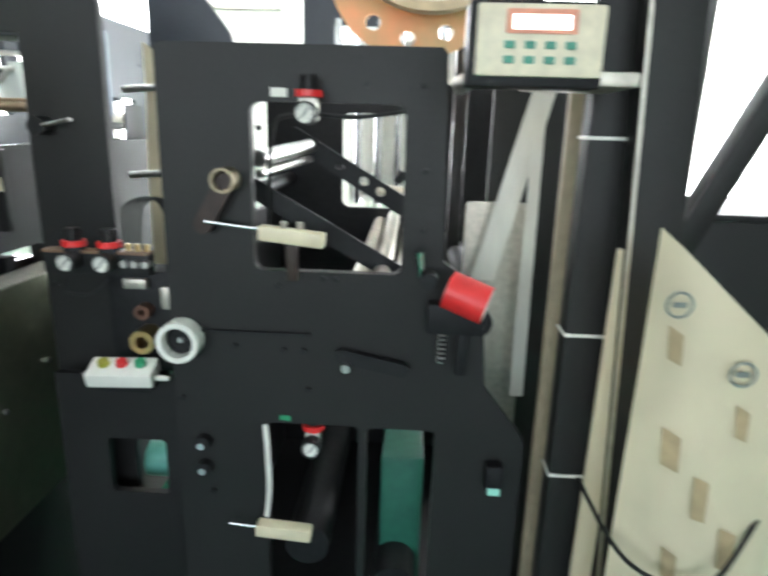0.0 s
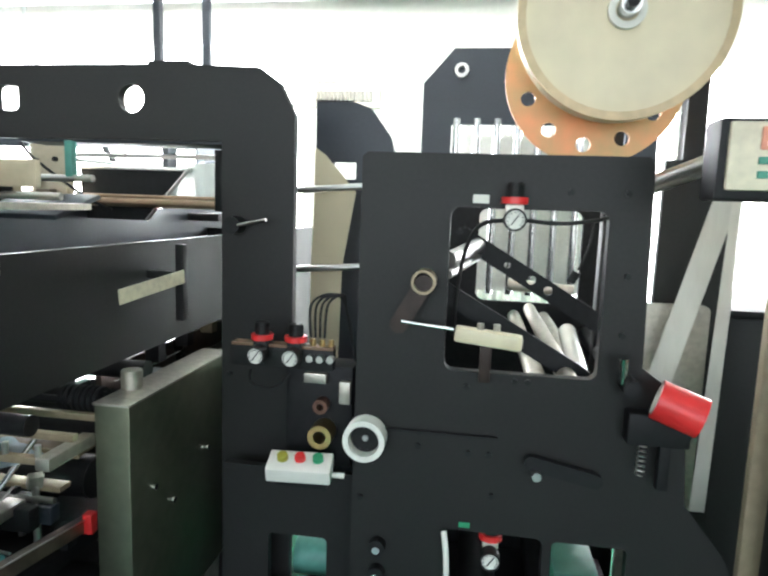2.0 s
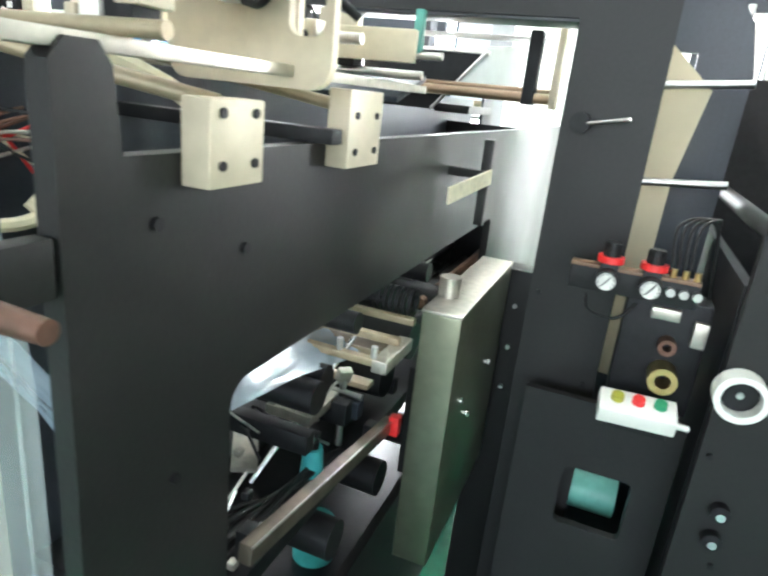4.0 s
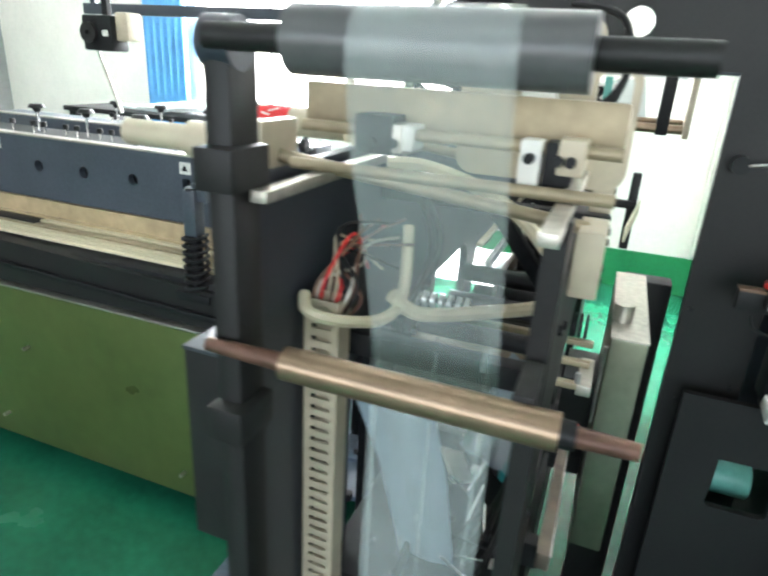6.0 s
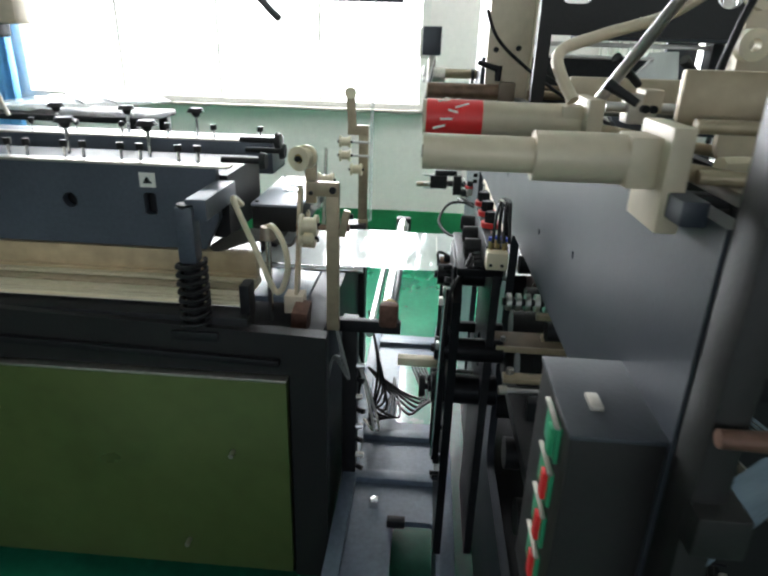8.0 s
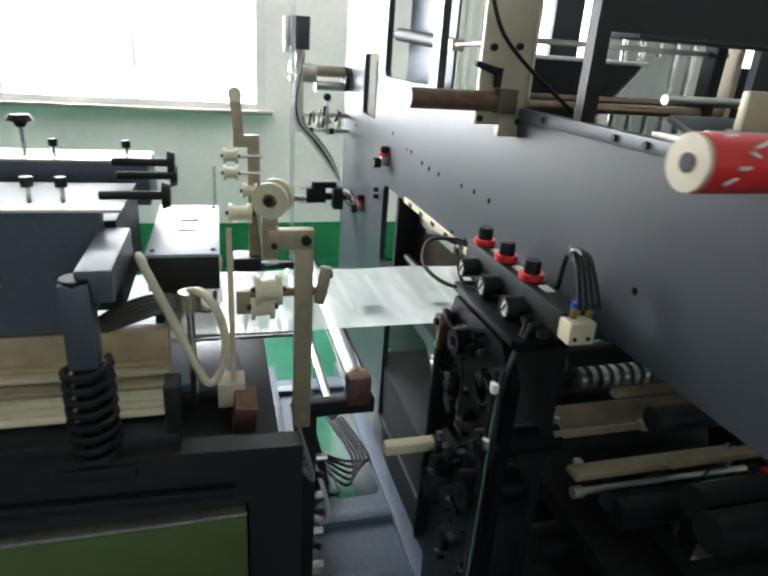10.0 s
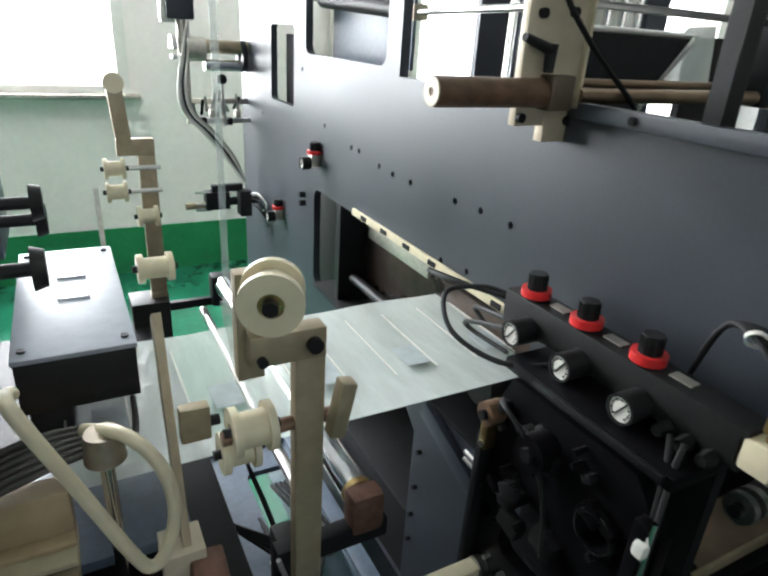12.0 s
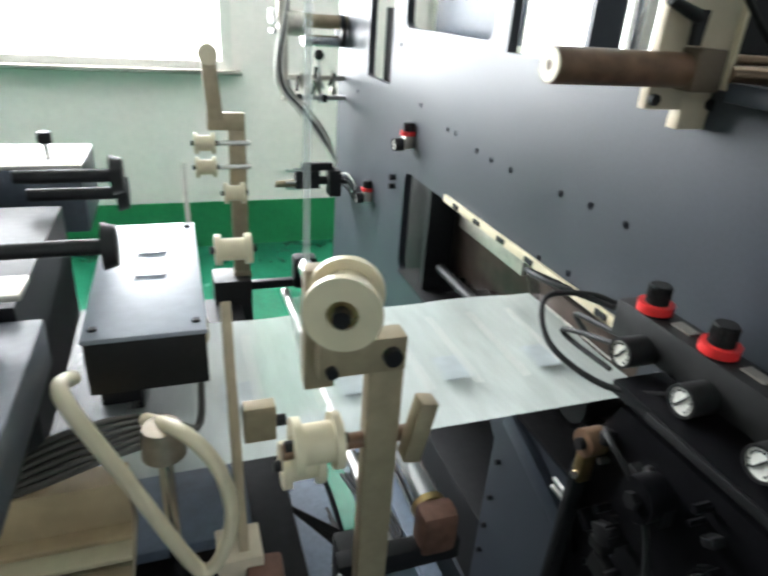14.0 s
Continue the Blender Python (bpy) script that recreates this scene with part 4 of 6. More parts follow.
rail_q = part("mount_bar", box(B(), (QX - 0.0125, 1.36, 1.634), (0.024, 1.18, 0.024), 0.003), NAVY, ql)
for y in (0.95, 1.3, 1.52, 1.6, 1.84):
    part("bolt", cyl(B(), (QX - 0.03, y, 1.634), (QX - 0.024, y, 1.634), 0.006, seg=10), DARK, rail_q)
part("inner_panel", box(B(), (QX + 0.09, 2.9, 1.82), (0.01, 0.5, 0.36), 0.003), BASEGREY, ql)
part("panel_foot", box(B(), (QX + 0.09, 2.9, 1.60), (0.14, 0.4, 0.03), 0.003), DARK, ql)
part("inner_panel", box(B(), (QX + 0.06, 3.42, 1.55), (0.01, 0.2, 0.3), 0.003), DARK, ql)

# rollers and film between the posts
r1 = thing("bronze_roller", "bronze coloured idler roller with rusty shaft ends", "roller", (-0.91, 0.67, 1.47))
part("body", cyl(B(), (-1.05, 0.67, 1.47), (-0.76, 0.67, 1.47), 0.019, seg=28), BRONZE, r1)
part("shaft", cyl(B(), (-1.15, 0.67, 1.47), (-1.05, 0.67, 1.47), 0.0085, 0.011, 14), RUST, r1)
part("shaft", cyl(B(), (-0.76, 0.67, 1.47), (-0.69, 0.67, 1.47), 0.011, 0.0085, 14), RUST, r1)
part("collar", cyl(B(), (-0.765, 0.67, 1.47), (-0.745, 0.67, 1.47), 0.014, seg=18), DARK, r1)
r2 = thing("rubber_roller", "grey rubber nip roller on a black shaft", "roller", (-0.91, 0.67, 1.795))
part("body", cyl(B(), (-1.045, 0.68, 1.795), (-0.785, 0.68, 1.795), 0.030, seg=32), mat("grey_rubber", (0.1, 0.1, 0.1), 0.3), r2)
part("shaft", cyl(B(), (-1.14, 0.68, 1.795), (-0.7, 0.68, 1.795), 0.013), BLACK, r2)
fw = B()
prof = [(0.70, 1.8255), (0.68, 1.828), (0.6635, 1.8236), (0.6514, 1.8115), (0.647, 1.795), (0.649, 1.775), (0.67, 1.7), (0.71, 1.6), (0.745, 1.5), (0.755, 1.46), (0.76, 1.35), (0.76, 1.15), (0.76, 0.9), (0.76, 0.5)]
rows = []
for i, (y, z) in enumerate(prof):
    x0, x1 = -0.975 - 0.001 * i, -0.842 + 0.001 * i
    rows.append([fw.verts.new((x0 + (x1 - x0) * k / 12, y + (0.0025 * math.sin(k * 1.9 + i) if i > 5 else 0.0), z)) for k in range(13)])
for a, b in zip(rows, rows[1:]):
    for i in range(12):
        fw.faces.new((a[i], a[i + 1], b[i + 1], b[i]))
film_run = thing("film_web", "clear plastic film running down over the rollers", "film web", (-0.91, 0.7, 1.4))
part("sheet", fw, FILM, film_run)
part("fold_seam", box(B(), (-0.905, 0.752, 1.2), (0.002, 0.002, 0.6)), FILM, film_run)
part("fold_seam", box(B(), (-0.975, 0.754, 1.2), (0.003, 0.002, 0.6)), FILM, film_run)
part("fold_seam", box(B(), (-0.846, 0.754, 1.2), (0.003, 0.002, 0.6)), FILM, film_run)
duct = thing("cable_duct", "beige slotted plastic cable duct full of wires", "cable duct", (-1.09, 0.85, 1.0))
DY_ = 0.835
sl = [[(-1.107, 0.6 + 0.0185 * k), (-1.077, 0.6 + 0.0185 * k), (-1.077, 0.607 + 0.0185 * k), (-1.107, 0.607 + 0.0185 * k)] for k in range(46)]
part("duct_face", plate(B(), "y", DY_, 0.003, [(-1.118, 0.55), (-1.066, 0.55), (-1.066, 1.475), (-1.118, 1.475)], sl), BEIGE, duct)
part("duct_back", box(B(), (-1.092, DY_ + 0.037, 1.012), (0.052, 0.004, 0.925)), BEIGE, duct)
part("duct_side", box(B(), (-1.068, DY_ + 0.019, 1.012), (0.004, 0.032, 0.925)), BEIGE, duct)
random.seed(5)
for k, m_ in enumerate((BROWN, ALU, RED, BEIGE, RUST, BEIGE, RED, RUBBER, ALU, RUST, RUBBER, RUST)):
    b = tube(B(), [(-1.11 + 0.0035 * k, DY_ + 0.015, 1.44), (-1.108 + 0.006 * k, DY_ + 0.02, 1.49 + random.uniform(-0.01, 0.01)), (-1.09 + random.uniform(-0.02, 0.03), DY_ + 0.07, 1.53 + random.uniform(-0.02, 0.03)), (-1.10 + 0.008 * k, DY_ + 0.14, 1.47 + random.uniform(0.0, 0.1))], 0.0024, 6, 5)
    solo("wire", b, m_, "loose wire rising from the cable duct", "wire", group="wires at the duct")
h = tube(B(), [(-1.115, 0.83, 1.482), (-1.095, 0.805, 1.47), (-1.055, 0.83, 1.455), (-1.02, 0.89, 1.443), (-1.012, 0.94, 1.465), (-1.03, 1.0, 1.55)], 0.0085)
solo("corrugated_conduit", h, CREAM, "cream flexible conduit looping from the duct", "conduit")
h = tube(B(), [(-1.06, 0.97, 1.645), (-1.0, 0.994, 1.641), (-0.905, 1.03, 1.602), (-0.835, 1.06, 1.535), (-0.805, 1.078, 1.467), (-0.825, 1.07, 1.435), (-0.9, 1.02, 1.428), (-0.985, 0.945, 1.436), (-1.02, 0.915, 1.47)], 0.011)
solo("corrugated_conduit", h, CREAM, "cream flexible conduit looping from the duct", "conduit")
hoses("black_cables", "black cables looping between the side plates",
      [[(-1.06, 0.97, 1.64), (-1.02 + 0.01 * k, 1.0, 1.60), (-0.995 + 0.012 * k, 1.01, 1.53), (-1.005, 1.0, 1.46), (-1.04 + 0.02 * k, 0.95, 1.42)] for k in range(2)], 0.006, RUBBER, "cable")
fr2 = thing("inner_bracket", "black angled bracket between the side plates", "bracket", (-0.9, 1.0, 1.4))
part("bar", box(B(), (-0.97, 0.90, 1.395), (0.32, 0.03, 0.035), 0.003), DARK, fr2)
part("bar", box(B(), (-0.875, 1.14, 1.5), (0.025, 0.03, 0.26), 0.003, Euler((0.3, -0.6, 0.1))), DARK, fr2)
part("bar", box(B(), (-0.95, 1.15, 1.565), (0.40, 0.03, 0.02), 0.003), DARK, fr2)
fs2 = B()
rows = []
for y, z in ((0.80, 1.36), (0.9, 1.2), (1.02, 0.95), (1.15, 0.6)):
    rows.append([fs2.verts.new((-1.02 + 0.11 * k / 5, y + 0.004 * math.sin(k * 1.7), z)) for k in range(6)])
for a, b in zip(rows, rows[1:]):
    for i in range(5):
        fs2.faces.new((a[i], a[i + 1], b[i + 1], b[i]))
solo("film_web", fs2, SEETHRU, "bluish clear film slanting down between the plates", "film web")

# control box on the post
cb = thing("button_cabinet", "dark grey steel box with red and green buttons", "control box", (-1.21, 0.82, 1.25))
part("case", box(B(), (-1.2, 0.82, 1.255), (0.095, 0.16, 0.31), 0.003), BLACK, cb)
part("top_cover", box(B(), (-1.2, 0.82, 1.412), (0.098, 0.164, 0.006), 0.002), SLATE, cb)
part("hinge", box(B(), (-1.211, 0.80, 1.417), (0.014, 0.03, 0.006), 0.002), ALU, cb)
for k in range(4):
    b_ = part("button_base", box(B(), (-1.2485, 0.80, 1.375 - 0.06 * k), (0.007, 0.056, 0.046), 0.002), BTNGREEN, cb)
    part("button_rim", box(B(), (-1.2525, 0.80, 1.3995 - 0.06 * k), (0.006, 0.06, 0.004), 0.001), ALU, cb)
    part("button", box(B(), (-1.2535, 0.787, 1.375 - 0.06 * k), (0.008, 0.016, 0.036), 0.003), RED if k else BTNGREEN, b_)


# bar assemblies between the two plates
def bar_set(y, yp, label, block, tube_mat, tube_r, tube_x, rod_mat, zt=1.67):
    t = thing("web_guide_bars", label, "guide bars", (-0.93, y, 1.63))
    part("right_block", box(B(), (PX + 0.018, yp, (1.564 if y < 1 else 1.574) if y < 1.5 else 1.64), (0.034, block, (0.084 if y < 1 else 0.105) if y < 1.5 else 0.2), 0.003), BEIGE, t)
    for dy, dz in ((-0.3, -0.4), (0.3, -0.4), (-0.3, 0.3), (0.3, 0.3)):
        part("screw", cyl(B(), (PX + 0.034, yp + dy * block, 1.572 + dz * 0.07), (PX + 0.038, yp + dy * block, 1.572 + dz * 0.07), 0.005, seg=10), DARK, t)
    part("left_block", box(B(), (QX - 0.02, y, 1.655 if y < 1.5 else 1.70), (0.022, block, 0.1 if y < 1.5 else 0.2), 0.003), BEIGE if y < 1.5 else WHITE, t)
    for dz in ((1.66,) if y < 1.5 else (1.66, 1.72)):
        part("rod", cyl(B(), (QX - 0.01, y + (0.02 if dz > 1.7 else 0), dz), (PX + 0.01, yp + (0.02 if dz > 1.7 else 0), dz - 0.06 if y < 1.5 else dz), 0.009), rod_mat, t)
    p = part("tube", cyl(B(), (tube_x, y, zt), (QX - 0.03, y, zt), tube_r, seg=28), tube_mat, t)
    # The tube is solid; a dark disc stands in for its shaded bore.
    part("tube_bore", cyl(B(), (tube_x - 0.001, y, zt), (tube_x + 0.01, y, zt), tube_r * 0.35, seg=16), DARK, p)
    part("collar", box(B(), (QX - 0.045, y, 1.668), (0.03, 0.05, 0.05), 0.004), BROWN if y > 1.5 else BEIGE, t)
    part("clamp_handle", cyl(B(), (QX - 0.05, y + 0.01, 1.72), (QX - 0.08, y + 0.02, 1.738), 0.004, 0.006), RUBBER, t)
    return t


near = bar_set(0.85, 0.937, "beige tube and plated bars clamped across the plates", 0.088, BEIGE, 0.018, -1.41, TAN, 1.668)
part("sleeve", cyl(B(), (-1.3, 0.85, 1.668), (-1.2, 0.85, 1.668), 0.025, seg=24), BEIGE, near)
mid = bar_set(1.17, 1.237, "beige tube with red printed wrap on guide bars", 0.11, BEIGE, 0.026, -1.415, TAN, 1.668)
part("red_wrap", cyl(B(), (-1.41, 1.17, 1.668), (-1.327, 1.17, 1.668), 0.0268, seg=28), RED, mid)
for k in range(7):
    w = radians(200 - 22 * k)
    part("white_print", box(B(), (-1.385 + 0.009 * (k % 4), 1.17 + 0.027 * math.cos(w), 1.668 + 0.027 * math.sin(w)), (0.03 - 0.003 * k, 0.003, 0.002), 0, Euler((w - 1.57, 0.25 * (k % 3 - 1), 0.3))), WHITE, mid)
far = thing("web_guide_bars", "brown tube and bronze rods on a pale upright plate", "guide bars", (-1.2, 2.0, 1.6))
part("upright_plate", box(B(), (-1.2, 2.0, 1.80), (0.116, 0.016, 0.39), 0.003), BEIGE, far)
part("edge_strip", box(B(), (-1.1385, 2.0, 1.80), (0.006, 0.03, 0.4), 0.001), CREAM, far)
for x, z in ((-1.25, 1.618), (-1.155, 1.613), (-1.235, 1.765), (-1.175, 1.77), (-1.235, 1.93), (-1.175, 1.93)):
    part("screw", cyl(B(), (x, 1.984, z), (x, 1.992, z), 0.0075, seg=12), DARK, far)
tb = part("tube", cyl(B(), (-1.415, 1.985, 1.655), (-1.215, 1.985, 1.655), 0.0215, seg=28), BROWN, far)
part("tube_bore", ring(B(), (-1.417, 1.985, 1.655), (-1.41, 1.985, 1.655), 0.0195, 0.006, 24), PEACH, tb)
part("collar", box(B(), (-1.198, 1.978, 1.657), (0.045, 0.034, 0.052), 0.004), mat("bronzed_steel_block", (0.16, 0.12, 0.085), 0.42, 0.5), far)
part("foot", box(B(), (-1.17, 2.0, 1.60), (0.06, 0.02, 0.04), 0.002), BEIGE, far)
lv_ = part("clamp_handle", cyl(B(), (-1.225, 1.972, 1.685), (-1.225, 1.972, 1.725), 0.008, 0.01, 12), RUBBER, far)
part("lever_arm", cyl(B(), (-1.222, 1.972, 1.715), (-1.283, 1.965, 1.732), 0.009, 0.006, 12), RUBBER, lv_)
part("bronze_rod", cyl(B(), (-1.14, 1.99, 1.652), (-0.60, 1.99, 1.652), 0.0125, seg=24), BRONZE, far)
part("bronze_rod", cyl(B(), (-1.14, 2.03, 1.668), (-0.60, 2.03, 1.668), 0.008, seg=18), BRONZE, far)
part("upper_bar", box(B(), (-0.88, 2.0, 1.785), (0.52, 0.014, 0.012), 0.002), STEEL, far)
part("upper_rod", cyl(B(), (-1.19, 2.0, 1.778), (-1.074, 2.64, 1.775), 0.007, seg=14), STEEL, far)
part("rod_clamp", box(B(), (-1.074, 2.63, 1.775), (0.04, 0.05, 0.036), 0.003), BEIGE, far)
part("grip", cyl(B(), (-1.08, 2.66, 1.777), (-1.122, 3.1, 1.806), 0.02, 0.024, 18), RUBBER, far)
part("grip_tip", cyl(B(), (-1.122, 3.1, 1.806), (-1.139, 3.3, 1.818), 0.008, seg=10), RUBBER, far)
part("end_plate", box(B(), (-0.60, 2.0, 1.73), (0.016, 0.05, 0.2), 0.003), BEIGE, far)
part("end_post", box(B(), (-0.66, 1.995, 1.72), (0.03, 0.045, 0.17), 0.004), DARK, far)
solo("cable", tube(B(), [(-1.27, 1.95, 1.86), (-1.235, 1.95, 1.79), (-1.15, 1.96, 1.72), (-1.05, 1.97, 1.655), (-1.0, 1.99, 1.63)], 0.0045), RUBBER, "black cable slung across the pale plate", "cable")
former = thing("film_former", "black triangular film folding plate over the frames", "film former", (-1.0, 2.06, 1.62))
part("former_plate", plate(B(), "y", 2.06, 0.012, [(-1.145, 1.60), (-0.93, 1.60), (-0.877, 1.667), (-0.80, 1.75), (-1.145, 1.75)]), DARK, former)
part("former_edge", cyl(B(), (-0.93, 2.058, 1.602), (-0.80, 2.058, 1.75), 0.005, seg=10), STEEL, former)
part("folded_film", plate(B(), "y", 2.075, 0.003, [(-0.90, 1.655), (-0.80, 1.77), (-0.72, 1.775), (-0.70, 1.655)]), MILKY, former)
part("top_bar", cyl(B(), (-1.145, 2.066, 1.752), (-0.79, 2.066, 1.752), 0.007, seg=12), STEEL, former)
head = thing("print_sensor_head", "beige plate with valve block and looped black hoses", "sensor head", (-0.80, 1.1, 1.7))
part("plate", plate(B(), "y", 1.12, 0.014, rrect(-1.0, 1.62, -0.80, 1.86, 0.03)), BEIGE, head)
part("window_plate", plate(B(), "y", 1.10, 0.014, rrect(-0.86, 1.62, -0.74, 1.80, 0.03), [rrect(-0.80, 1.68, -0.752, 1.785, 0.015)]), BEIGE, head)
part("valve", box(B(), (-0.875, 1.09, 1.78), (0.05, 0.05, 0.05), 0.004), DARK, head)
part("valve_base", box(B(), (-0.875, 1.09, 1.735), (0.05, 0.045, 0.045), 0.004), WHITE, head)
part("led", box(B(), (-0.865, 1.063, 1.775), (0.008, 0.004, 0.008)), RED, head)
for k in range(3):
    part("hose", tube(B(), [(-0.85, 1.08, 1.74 - 0.014 * k), (-0.80, 1.05, 1.735 - 0.012 * k), (-0.765, 1.05, 1.78), (-0.78, 1.07, 1.85), (-0.85, 1.1, 1.87)], 0.005), RUBBER, head)
part("hose", tube(B(), [(-0.93, 1.08, 1.87), (-1.02, 1.05, 1.85), (-1.06, 1.05, 1.7), (-1.08, 1.05, 1.6)], 0.005), RUBBER, head)
for z in (1.84, 1.78):
    part("roller_end", ring(B(), (-1.0, 1.10, z), (-1.0, 1.08, z), 0.02, 0.008, 20), CREAM, head)

# ---- guide carriage and loose gear above the plates ----
car = thing("web_guide_carriage", "beige web guide carriage with clamps over the plates", "guide carriage", (-0.95, 1.1, 1.66))
part("cross_board", box(B(), (-0.95, 0.90, 1.725), (0.40, 0.012, 0.055), 0.004), TAN, car)
part("cross_board", box(B(), (-0.95, 1.38, 1.70), (0.42, 0.014, 0.05), 0.004), BEIGE, car)
for y, z in ((0.84, 1.655), (0.87, 1.70), (1.2, 1.69), (1.45, 1.66), (1.55, 1.70)):
    part("shaft", cyl(B(), (-1.14, y, z), (-0.75, y, z), 0.0075, seg=14), STEEL if y > 1 else TAN, car)
for x in (-1.1, -0.80):
    part("slide_rail", box(B(), (x, 1.15, 1.64), (0.02, 0.9, 0.014), 0.002), ALU, car)
random.seed(11)
for k in range(14):
    x, y = random.uniform(-1.1, -0.78), random.choice((0.87, 1.2, 1.38, 1.45, 1.55))
    c_ = part("clamp_block", box(B(), (x, y + random.uniform(-0.004, 0.004), 1.68 + 0.0017 * k), (random.uniform(0.02, 0.05), 0.032 + 0.0013 * k, random.uniform(0.03, 0.07)), 0.003), (BEIGE, ALU, WHITE, DARK)[k % 4], car)
    part("set_screw", cyl(B(), (x, y - 0.03, 1.69), (x, y - 0.015, 1.69), 0.006, seg=10), DARK, c_)
for k in range(4):
    x = -1.08 + 0.1 * k
    part("lever", cyl(B(), (x, 1.25, 1.72), (x - 0.05, 1.22, 1.76), 0.006, 0.008, 12), RUBBER, car)
part("strut", cyl(B(), (-1.16, 1.25, 1.66), (-1.02, 1.1, 1.95), 0.009), STEEL, car)
part("flexible_hose", tube(B(), [(-1.2, 1.15, 1.7), (-1.22, 1.2, 1.76), (-1.15, 1.25, 1.79), (-1.05, 1.28, 1.82), (-0.98, 1.3, 1.86)], 0.009, 12), BEIGE, car)
part("connector", box(B(), (-0.80, 1.55, 1.74), (0.016, 0.02, 0.075), 0.003), mat("teal_connector", (0.08, 0.3, 0.25), 0.4), car)
part("film_tray", box(B(), (-0.92, 1.6, 1.64), (0.2, 0.16, 0.012), 0.003, Euler((0.3, 0, 0))), NAVY, car)
# Black box added so the gap beside the cabinet stays dark.
drive = thing("dark_gap_filler", "added black box filling the gap below the arch column", "cover", (-0.6, 2.0, 0))
part("cover", box(B(), (-0.605, 2.02, 0.61), (0.13, 0.08, 1.22), 0.006), BLACK, drive)
for z in (1.12, 1.0, 0.88):
    part("screw", cyl(B(), (-0.6, 1.972, z), (-0.6, 1.98, z), 0.006, seg=10), STEEL, drive)
bottle = thing("teal_cap_bottle", "small teal plastic bottle among black hoses", "bottle", (-0.86, 1.36, 0.88))
part("bottle_body", cyl(B(), (-0.86, 1.36, 0.88), (-0.86, 1.36, 0.94), 0.024, 0.02, 20), mat("teal_plastic", (0.05, 0.35, 0.36), 0.35), bottle)
part("cap", cyl(B(), (-0.86, 1.36, 0.94), (-0.86, 1.36, 0.955), 0.012, seg=14), DARK, bottle)
hoses("slot_hoses", "black hoses lying inside the machine bed", [[(-0.95 + 0.03 * k, 1.05, 0.89), (-0.9 + 0.02 * k, 1.15, 0.92), (-0.86, 1.25 + 0.03 * k, 0.9), (-0.84, 1.45, 0.89)] for k in range(4)], 0.006, RUBBER)
brk = thing("white_brackets", "pale metal brackets inside the slot", "bracket", (-0.88, 1.45, 1.0))
for k, (x, y, z, sx, sy) in enumerate(((-0.96, 1.46, 0.95, 0.05, 0.04), (-0.95, 1.54, 0.94, 0.07, 0.03), (-0.98, 1.3, 0.94, 0.05, 0.14), (-0.86, 1.48, 1.05, 0.03, 0.02))):
    part("bracket_plate", box(B(), (x, y, z), (sx, sy, 0.012 + 0.02 * (k % 2)), 0.003, Euler((0.1 * k, 0.1, 0.3 * k))), ALU, brk)
    part("leg", cyl(B(), (x, y, 0.875), (x, y, z), 0.008, seg=10), STEEL, brk)

# ---- regulators and inking unit on the slot plate ----
mb = thing("gauge_manifold", "long black air manifold bar with valve block", "air manifold", (-1.24, 1.75, 1.34))
part("bar", box(B(), (-1.235, 1.74, 1.325), (0.05, 0.42, 0.055), 0.004), RUBBER, mb)
part("valve_block", box(B(), (-1.236, 1.52, 1.326), (0.048, 0.042, 0.04), 0.003), CREAM, mb)
for x in (-1.25, -1.225):
    part("block_screw", cyl(B(), (x, 1.4985, 1.318), (x, 1.4965, 1.318), 0.004, seg=8), DARK, mb)
for k in range(3):
    part("label", box(B(), (-1.232, 1.852 - 0.109 * k, 1.3535), (0.018, 0.032, 0.002)), ALU, mb)
    c = part("push_fitting", cyl(B(), (-1.252 + 0.015 * k, 1.512 + 0.012 * (k % 2), 1.352), (-1.252 + 0.015 * k, 1.512 + 0.012 * (k % 2), 1.372), 0.006, seg=10), BRASS, mb)
    part("release_ring", cyl(B(), (-1.252 + 0.015 * k, 1.512 + 0.012 * (k % 2), 1.372), (-1.252 + 0.015 * k, 1.512 + 0.012 * (k % 2), 1.38), 0.007, seg=10), BLUEP, c)
    part("elbow_fitting", cyl(B(), (-1.262, 1.62 - 0.03 * k, 1.30), (-1.282, 1.62 - 0.03 * k, 1.30), 0.011, 0.008, 6), RUBBER, mb)
for k in range(3):
    regulator((-1.238, 1.903 - 0.109 * k, 1.335), (-1, 0, 0), "black air regulator with red collar and white gauge on the manifold", 0.028, 0.016, 0.021, 0.021)
hoses("air_hose_bundle", "arched bundle of black air hoses with white ties",
      [[(-1.25 + 0.012 * k, 1.5, 1.37), (-1.245 + 0.01 * k, 1.53, 1.42), (-1.23 + 0.006 * k, 1.58 - 0.005 * k, 1.445), (-1.21, 1.62, 1.43), (-1.2, 1.65, 1.34)] for k in range(4)], 0.004, RUBBER)
solo("hose_tie", ring(B(), (-1.232, 1.570, 1.440), (-1.228, 1.573, 1.442), 0.012, 0.010, 14), WHITE, "white cable tie round the hoses", "cable tie")
hoses("air_hose", "looped black air hoses at the manifold end",
      [[(-1.27, 1.8, 1.29), (-1.33, 1.86, 1.275), (-1.36, 1.95, 1.29), (-1.33, 2.02, 1.325), (-1.27, 2.0, 1.335), (-1.24, 1.97, 1.33)],
       [(-1.25, 1.96, 1.33), (-1.30, 2.06, 1.33), (-1.28, 2.15, 1.31), (-1.22, 2.1, 1.29)]], 0.0045, RUBBER)
pr = regulator((-1.168, 3.045, 1.335), (-1, 0, 0), "silver air regulator with red collar on the slate plate")
